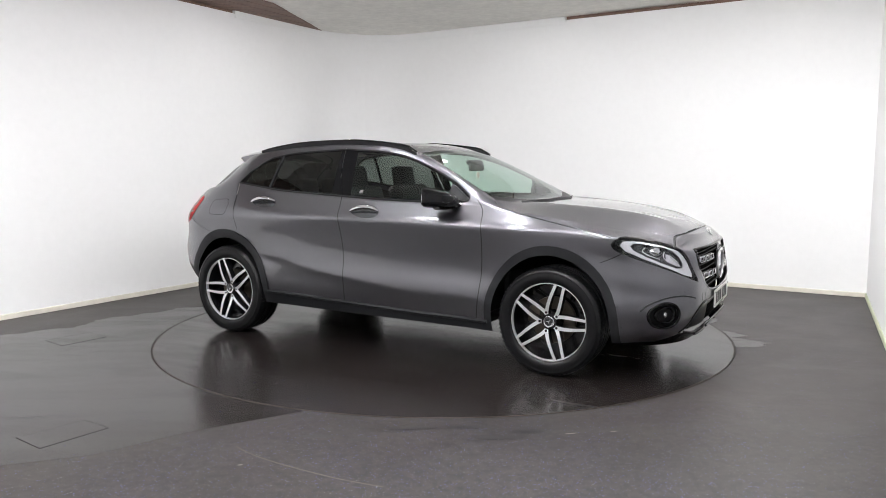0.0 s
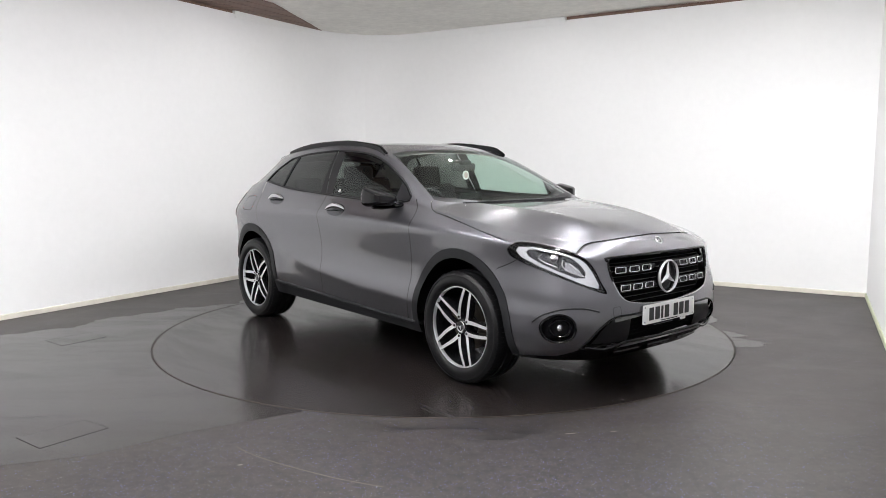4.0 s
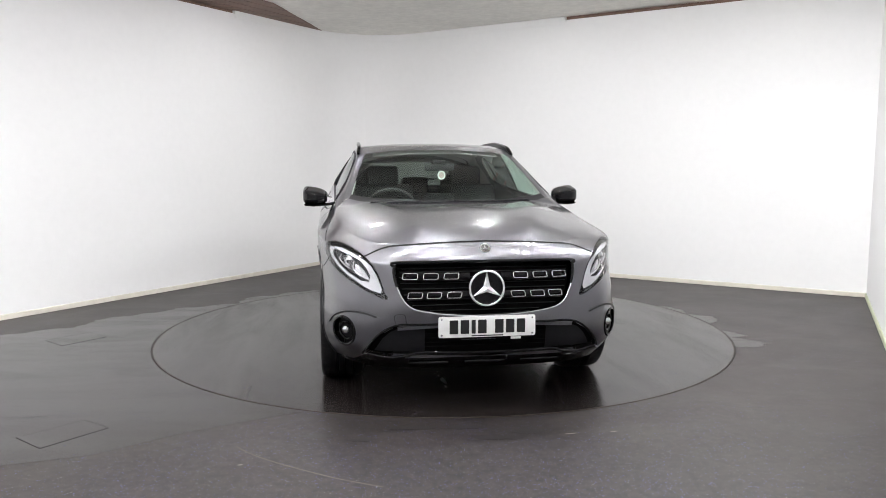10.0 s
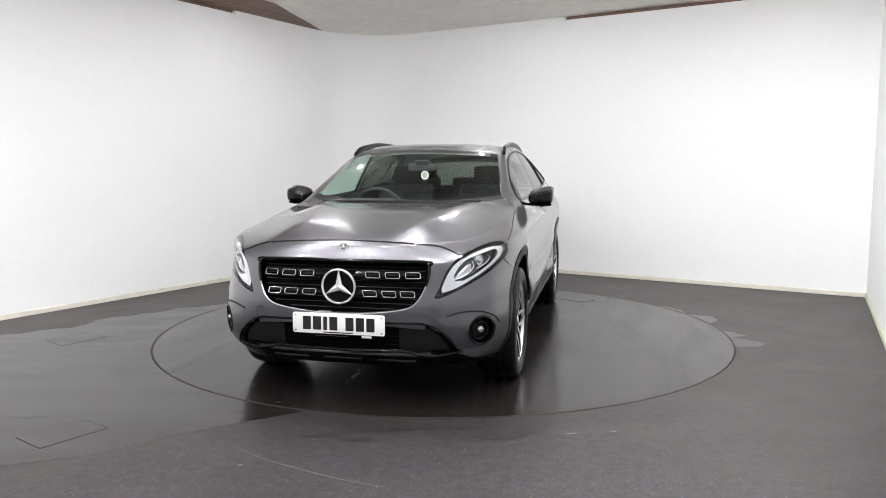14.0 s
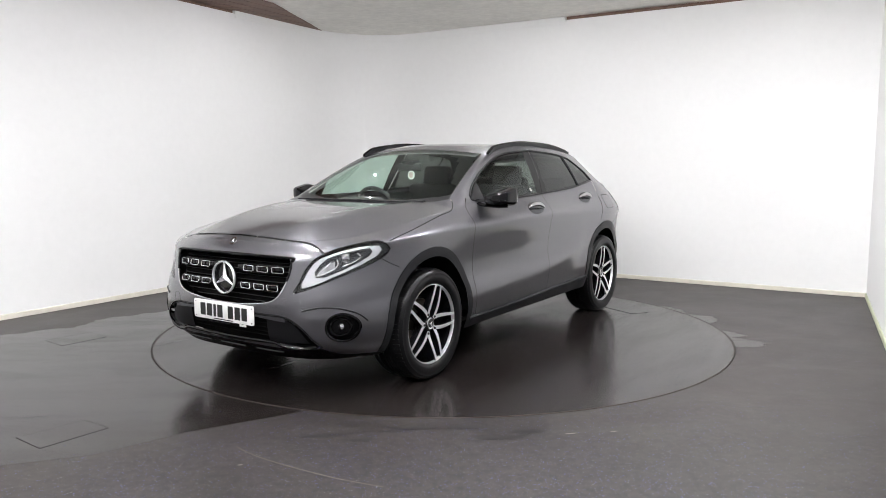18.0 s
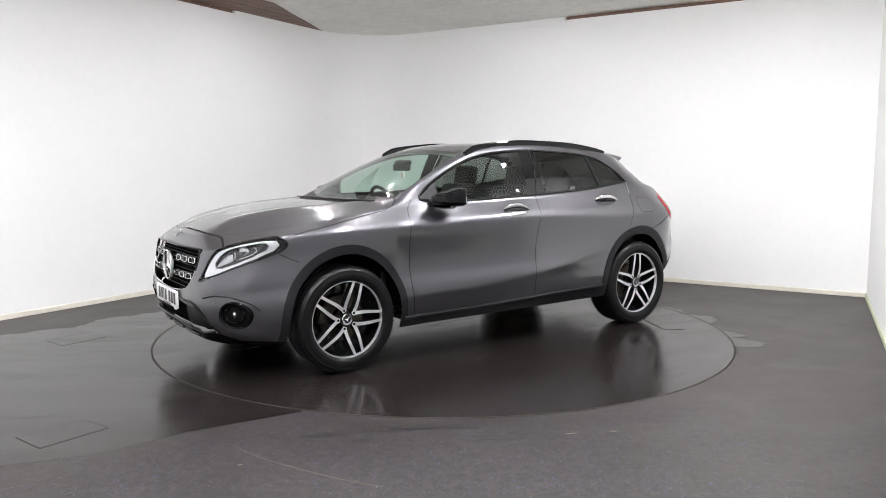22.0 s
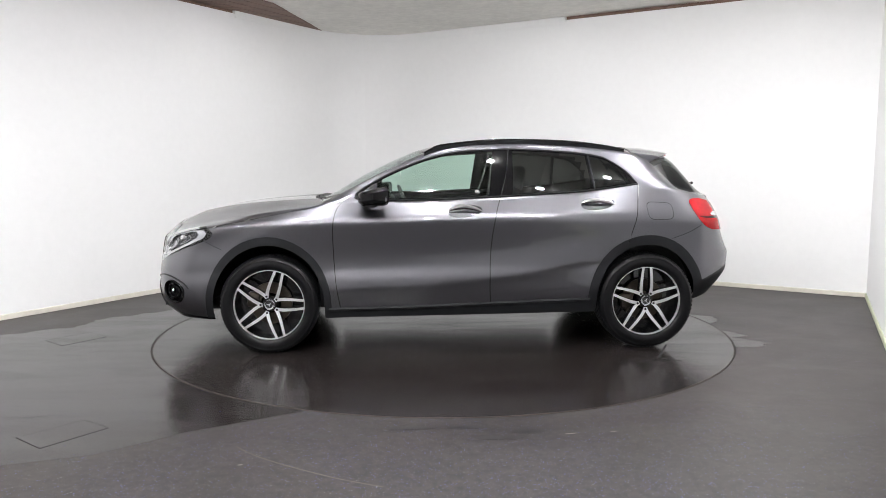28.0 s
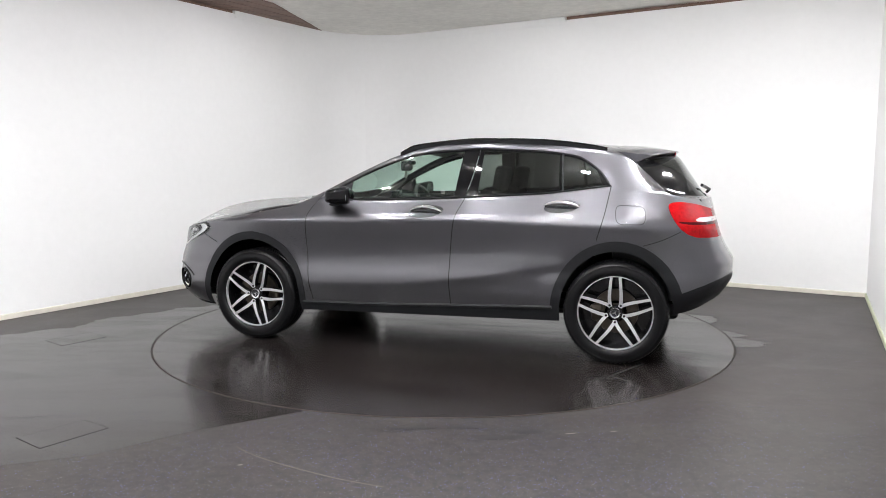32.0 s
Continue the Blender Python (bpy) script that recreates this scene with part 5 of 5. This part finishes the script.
def cabin(thing):
    dash = box_bm(0.50, -0.70, 0.60, 1.00, 0.70, 1.035, 0.06, 3)
    for v in dash.verts:
        if v.co.z > 0.9:
            v.co.z -= 0.05 * max(0.0, (0.62 - v.co.x) / 0.15) - 0.012 * math.cos(v.co.y * 2)
    d = part("dashboard", dash, M["dash"], thing, "dark moulded dashboard")
    part("instrument_hood", box_bm(0.47, -0.53, 0.98, 0.66, -0.19, 1.075, 0.035, 3), M["dash"], d)
    part("centre_screen", box_bm(0.50, -0.12, 0.99, 0.52, 0.10, 1.115, 0.008, 2), M["black"], d, "upright tablet-like screen")
    whl = part("steering_wheel", tube_bm([(0.19 * math.cos(2 * math.pi * k / 40), 0.19 * math.sin(2 * math.pi * k / 40), 0) for k in range(40)], 0.016, seg=8, closed=True), M["dash"], thing, "black leather steering wheel")
    whl.matrix_basis = Matrix.Translation((0.36, -0.36, 0.97)) @ Matrix.Rotation(radians(-66), 4, "Y")
    part("wheel_boss", box_bm(-0.075, -0.06, -0.03, 0.06, 0.06, 0.02, 0.02, 2), M["dash"], whl)
    for a in (0, 120, 240):
        p = polar(0.185, a + 180)
        part("wheel_arm", tube_bm([(0, 0, -0.01), (p.x, p.y, 0)], 0.016, 0.008, 8), M["dash"], whl)
    for y in (0.36, -0.36):
        s = seat(thing, -0.05, y, 0.50)
        headrest(s, -0.455, y, 1.13)
    rear = seat(thing, -0.86, 0, 1.22, "rear_bench", 0.52)
    for y in (0.38, 0, -0.38):
        headrest(rear, -1.23, y, 1.02)
    part("parcel_shelf", box_bm(-1.72, -0.58, 0.98, -1.27, 0.58, 1.0, 0.006), M["dash"], thing)
    part("tailgate_lining", box_bm(-1.90, -0.42, 0.40, -1.86, 0.42, 1.05, 0.02), M["dash"], thing)
    for y in (0.60, -0.55):
        part("load_bay_lining", box_bm(-1.88, y - 0.045, 0.40, -1.30, y - 0.005, 1.10, 0.015), M["dash"], thing)
    part("cabin_floor", box_bm(-1.75, -0.66, 0.32, 1.1, 0.70, 0.33, 0.01), M["dash"], thing)
    part("bulkhead", box_bm(0.98, -0.72, 0.30, 1.02, 0.72, 0.98, 0.01), M["dash"], thing)
    mir = part("rear_view_mirror", box_bm(0.40, -0.115, 1.278, 0.43, 0.115, 1.338, 0.014, 2), M["dash"], thing, "dark interior mirror")
    part("sensor_pod", box_bm(0.35, -0.055, 1.325, 0.45, 0.055, 1.362, 0.015, 2), M["satin"], mir)
    tag = part("air_freshener", prism_bm([tuple(polar(1, 12 * k) * 1.0) for k in range(30)], 0.25, Matrix.Translation((0.415, 0.019, 1.248)) @ Matrix.Rotation(radians(90), 4, "Z") @ Matrix.Rotation(radians(90), 4, "X") @ Matrix.Diagonal((0.030, 0.034, 0.03, 1))),
               M["paper"], thing, "round white hanging air freshener")
    part("disc_centre", prism_bm([tuple(polar(1, 12 * k)) for k in range(30)], 0.05, Matrix.Translation((0.4232, 0.019, 1.248)) @ Matrix.Rotation(radians(90), 4, "Z") @ Matrix.Rotation(radians(90), 4, "X") @ Matrix.Diagonal((0.019, 0.023, 0.02, 1))),
         M["freshener"], tag, "faded pink centre")
    part("cord", tube_bm([(0.418, 0.019, 1.28), (0.415, 0.01, 1.30)], 0.0015, seg=5), M["satin"], tag)
    part("dash_card", box_bm(0.86, -0.10, 1.046, 0.95, 0.07, 1.049), M["paper"], thing, "folded white card on the dashboard")


def wiper(thing, sk, pts, parent_name):
    path = [sk.top(x, y, 0.006) for x, y in pts]
    w = part(parent_name, tube_bm(path, 0.004, 0.006, 6), M["satin"], thing, "black wiper arm and blade")
    part("blade", tube_bm([sk.top(x - 0.03, y, 0.004) for x, y in pts], 0.003, 0.005, 6), M["satin"], w)


def spoiler(thing):
    bm = bmesh.new()
    rows = []
    n = 24
    for k in range(n + 1):
        y = -0.53 + 1.06 * k / n
        u = abs(y) / 0.53
        lead = -1.315 - 0.03 * (1 - u)
        trail = -1.728 + 0.19 * u ** 2.2
        zl = deck_z(lead, y) + 0.004
        zt = 1.424 - 0.034 * u ** 2.5
        rows.append([bm.verts.new(p) for p in ((lead, y, zl), (lead * 0.6 + trail * 0.4, y, zl * 0.6 + zt * 0.4 + 0.010 * (1 - u ** 3)), (trail + 0.012, y * 0.93, zt + 0.002), (trail, y * 0.93, zt - 0.006),
                                              (trail + 0.01, y * 0.93, zt - 0.014), (trail + 0.12, y * 0.98, zt - 0.055), (-1.46, y * 0.985, min(zl - 0.035, 1.34 + 0.02 * (1 - u))))])
    for a, b in zip(rows, rows[1:]):
        for k in range(6):
            bm.faces.new((a[k], b[k], b[k + 1], a[k + 1]))
    bm.faces.new(rows[0])
    bm.faces.new(rows[-1])
    bmesh.ops.recalc_face_normals(bm, faces=bm.faces[:])
    sp = part("roof_spoiler", bm, M["paint"], thing, "grey roof spoiler over the rear window", angle=30)
    part("brake_light", tube_bm([(-1.702, -0.16 + 0.04 * k, 1.402) for k in range(9)], 0.006, 0.008, 6), M["red"], sp)


def deck_z(x, y):
    """Height of the roof at a place."""
    zm, zc, yc = spline(CENTRE, x), spline(CANT_Z, x), spline(CANT_Y, x)
    u = min(1.0, abs(y) / yc)
    return zc + (zm - zc) * (1 - u ** 2.3)


def islands(faces):
    """Splits faces into connected pieces."""
    left, out = set(faces), []
    for seed in faces:
        if seed not in left:
            continue
        left.discard(seed)
        todo, piece = [seed], []
        while todo:
            f = todo.pop()
            piece.append(f)
            for e in f.edges:
                for g in e.link_faces:
                    if g in left:
                        left.discard(g)
                        todo.append(g)
        out.append(piece)
    return out


def car():
    thing = new("car")
    tagged(thing, "grey metallic compact SUV with black cladding parked on the turntable", "car")
    bm, groups = build_skin()
    bm.verts.index_update()
    sk = Skin(bm)
    centre = {"bonnet": "paint", "roof": "paint", "windscreen": "glass", "front_bumper": "paint", "rear_bumper": "paint", "tailgate": "paint", "rear_window": "privacy",
              "front_skirt": "black", "rear_skirt": "clad", "cowl": "satin"}
    sides = {"front_door": "paint", "rear_door": "paint", "front_side_window": "glass", "rear_side_window": "privacy", "quarter_window": "privacy", "window_surround": "black",
             "tail_lamp": "red", "tail_lamp_bar": "led", "tail_lamp_divider": "darkred", "headlamp_lens": "clear", "front_arch_trim": "clad", "rear_arch_trim": "clad", "sill_trim": "clad", "fog_surround": "paint", "filler_flap": "paint", "hatch_side_trim": "black"}
    sheer = ("windscreen", "rear_window", "front_side_window", "rear_side_window", "quarter_window", "headlamp_lens")
    lining = [f for f in groups["body_shell"] if f.calc_center_median().z > 1.10]
    for piece in islands(lining):
        mx = sum(f.calc_center_median().x for f in piece) / len(piece)
        if len(piece) > 8 and (mx > 0.25 or mx < -1.0):
            for mirror_side in (None, "y"):
                skin_part(bm, piece, "pillar_trim", M["headliner"], thing, mirror_side, push=-0.022, label="pale grey pillar trim")
    for piece in islands(groups.pop("body_shell")):
        mx = sum(f.calc_center_median().x for f in piece) / len(piece)
        name = "front_wing" if mx > 0.8 else "rear_quarter" if mx < -1.0 else "roof_pillar"
        if len(piece) > 2:
            for mirror_side in (None, "y"):
                skin_part(bm, piece, name, M["paint"], thing, mirror_side)
    for piece in islands(groups.pop("gap")):
        if len(piece) > 2:
            for mirror_side in (None, "y"):
                skin_part(bm, piece, "panel_gap", M["gap"], thing, mirror_side, push=-0.006)
    for name, mat in centre.items():
        ob = skin_part(bm, groups[name], name, M[mat], thing, "both", own=name in sheer[:5])
        ob.visible_shadow = name not in sheer
    words = {"front_arch_trim": "grained black wheel-arch cladding", "rear_arch_trim": "grained black wheel-arch cladding", "sill_trim": "grained black sill cladding", "tail_lamp": "red wraparound tail lamp",
             "window_surround": "gloss black window surround and pillar", "rear_side_window": "dark privacy glass", "quarter_window": "dark privacy glass"}
    for name, mat in sides.items():
        for mirror_side in (None, "y"):
            ob = skin_part(bm, groups[name], name, M[mat], thing, mirror_side, own=name in sheer[:5], push=0.004 if name in ("front_arch_trim", "rear_arch_trim", "sill_trim") else 0.004 if name.startswith("tail_lamp") else 0.0, label=words.get(name, ""))
            ob.visible_shadow = name not in sheer
    skin_part(bm, groups["grille_hole"], "grille_backing", M["liner"], thing, "both", push=-0.05)
    skin_part(bm, groups["intake_hole"], "intake_backing", M["liner"], thing, "both", push=-0.03)
    for side in (None, "y"):
        skin_part(bm, groups["tail_lamp"] + groups["tail_lamp_bar"], "lamp_housing", M["liner"], thing, side, push=-0.020)
        skin_part(bm, groups["fog_hole"], "fog_lamp_well", M["satin"], thing, side, push=-0.035)
        skin_part(bm, groups["light_guide"], "light_guide", M["led"], thing, side, push=-0.012, label="white light guide of the headlamp")
        skin_part(bm, groups["lamp_recess"], "lamp_recess", M["silverdark"], thing, side, push=-0.030)
        skin_part(bm, groups["lamp_bowl"], "lamp_bowl", M["silver"], thing, side, push=-0.022, label="silver headlamp reflector")
        skin_part(bm, groups["lamp_bezel"], "lamp_bezel", M["black"], thing, side, push=-0.014)
        skin_part(bm, [f for f in groups["front_door"] + groups["rear_door"] if f.calc_center_median().z < 1.12], "door_card", M["dash"], thing, side, push=-0.055)
    skin_part(bm, groups["roof"], "headliner", M["headliner"], thing, "both", push=-0.03)
    for sgn in (1, -1):
        loop = [sk.side(x, z, 0.001, sgn) for x, z in WINDOWS]
        part("window_trim", tube_bm(loop, 0.0075, 0.0075, 6, True, (0, 1, 0)), M["satin"], thing, "thin black window seal")
        part("pane_divider", tube_bm([sk.side(-0.958 - 0.022 * k / 6, 1.392 - 0.250 * k / 6, 0.002, sgn) for k in range(7)], 0.006, 0.010, 6, False, (0, 1, 0)), M["clad"], thing)
        rail = curve2([(0.245, 1.410), (0.20, 1.436), (0.115, 1.468), (-0.19, 1.501), (-0.4, 1.508), (-0.81, 1.497), (-1.1, 1.465), (-1.25, 1.436)], 5)
        part("roof_rail", tube_bm([(x, sgn * spline([(-1.25, 0.545), (-0.4, 0.575), (0.1, 0.585), (0.25, 0.60)], x), z) for x, z in rail], 0.013, 0.009, 10), M["black"], thing, "gloss black roof rail")
        web = bmesh.new()
        rows = []
        for x, z in rail:
            y = spline([(-1.25, 0.545), (-0.4, 0.575), (0.1, 0.585), (0.25, 0.60)], x)
            low = min(z - 0.004, deck_z(x, y) - 0.012)
            rows.append([web.verts.new((x, sgn * (y + d), h)) for d, h in ((0.010, low), (0.012, z), (-0.012, z), (-0.014, low))])
        for p, q in zip(rows, rows[1:]):
            for k in range(3):
                web.faces.new((p[k], q[k], q[k + 1], p[k + 1]))
        bmesh.ops.recalc_face_normals(web, faces=web.faces[:])
        part("rail_foot", web, M["satin"], thing)
        handle(thing, sk, -0.035, 0.998, sgn)
        handle(thing, sk, -0.985, 1.046, sgn)
        mirror(thing, sk, sgn)
        for k in range(3):
            p = sk.side(-0.13, 1.125 + 0.008 * k, 0.0015, sgn)
            part("window_mark", box_bm(p.x - 0.016 + 0.004 * k, p.y - 0.0005, p.z - 0.002, p.x + 0.016, p.y + 0.0005, p.z + 0.002), M["paper"], thing)
        part("sill_step", tube_bm([sk.side(x, spline([(-0.95, 0.368), (-0.225, 0.342), (0.42, 0.320), (0.96, 0.311)], x), 0.006, sgn) for x in [0.93 - 1.86 * k / 20 for k in range(21)]], 0.010, 0.012, 8), M["clad"], thing)
        for wx in (WHEEL_X, -WHEEL_X):
            bmw = bmesh.new()
            prof = [(0.0001, 0.50), (0.445, 0.50), (0.452, 0.60), (0.452, 0.868)]
            rings = []
            for k in range(33):
                a = 0.05 + (math.pi - 0.1) * k / 32
                x, z = wx + 0.452 * 0.93 * math.cos(a), HUB_Z + 0.452 * math.sin(a)
                lip = min(0.868, abs(sk.side(x, z).y) - 0.014)
                rings.append([bmw.verts.new((wx + r * 0.93 * math.cos(a), sgn * (lip if y > 0.8 else y), HUB_Z + r * math.sin(a))) for r, y in prof])
            for a, b in zip(rings, rings[1:]):
                for k in range(3):
                    bmw.faces.new((a[k], a[k + 1], b[k + 1], b[k]))
            part("wheel_well", bmw, M["liner"], thing)
    front_end(thing, sk)
    cabin(thing)
    spoiler(thing)
    wiper(thing, sk, [(1.06, -0.55), (1.075, -0.35), (1.09, -0.1), (1.07, 0.05)], "wiper")
    wiper(thing, sk, [(1.085, -0.05), (1.085, 0.15), (1.06, 0.35), (1.00, 0.55)], "wiper")
    part("rear_wiper", tube_bm([(-1.93, 0.0, 1.124), (-1.948, 0.02, 1.146), (-1.91, 0.12, 1.168), (-1.885, 0.28, 1.182)], 0.010, 0.012, 8), M["satin"], thing, "black rear wiper")
    part("underbody", box_bm(-1.75, -0.50, 0.26, 2.02, 0.55, 0.31, 0.03), M["under"], thing)
    part("underbody", box_bm(-0.90, -0.80, 0.275, 0.90, 0.80, 0.31, 0.01), M["under"], thing)
    first = None
    for sx in (1, -1):
        for sy in (1, -1):
            w = new("wheel")
            w.parent = thing
            if first is None:
                first = w
                wheel_parts(w)
            else:
                for o in first.children:
                    c = o.copy()
                    scene.collection.objects.link(c)
                    c.parent = w
                    for q in o.children:
                        d = q.copy()
                        scene.collection.objects.link(d)
                        d.parent = c
            w.matrix_basis = pose(sx * WHEEL_X, sy * 0.848, HUB_Z) @ pose(0, 0, 0, 0, 0, 0 if sy > 0 else 180) @ pose(0, 0, 0, 0, WHEEL_SPIN[(sx, sy)], 0)
    bm.free()
    return thing


WHEEL_SPIN = {(1, 1): 18.5, (1, -1): 18.5, (-1, 1): 36, (-1, -1): -18}


def lights():
    """Square panels in rows on the ceiling, and two added fill panels for the far corner."""
    first = None
    spots = [(a, b0 + 1.15 * k) for a, b0, n in ((5.75, 2.6, 7), (4.75, 3.3, 6), (3.75, 4.1, 5), (2.75, 4.9, 4), (1.5, 7.3, 3)) for k in range(n)]
    # the last two are invented fill lamps that lift the far corner's walls
    for a, b in spots + [(1.4, 2.7), (3.0, 1.7)]:
        x, y = plan(a, b)
        size = 0.55 if b > 2.75 or a > 5 else 0.41
        m = pose(x, y, 3.086, 0, 0, -32) @ Matrix.Diagonal((size, size, 1, 1))
        if first is None:
            first = new("ceiling_light")
            tagged(first, "flat white square light panel set out of view on the ceiling, switched on", "ceiling light", "ceiling lights")
            part("frame", box_bm(-0.125, -0.125, -0.026, 0.125, 0.125, 0.0, 0.004), M["lampframe"], first)
            part("diffuser", box_bm(-0.11, -0.11, -0.034, 0.11, 0.11, -0.0265), M["panel"], first)
            first.matrix_basis = m
        else:
            copy_thing(first, m)


table = floor_and_table()
room()
timber_boards()
suv = car()
lights()


def turn(t):
    """The table's turn in degrees."""
    u = (t - 16) / 16
    return math.degrees(-1.98432964 - 1.49198435 * u + 0.01339529 * u * u + 0.02553381 * u ** 3)


def motions():
    rows = [(t, pose(0, 0, 0, 0, 0, turn(t))) for t in range(0, 33, 2)]
    walk(table, rows)
    walk(suv, [(t, m @ pose(-0.0773, -0.0829, 0.0025)) for t, m in rows])


motions()
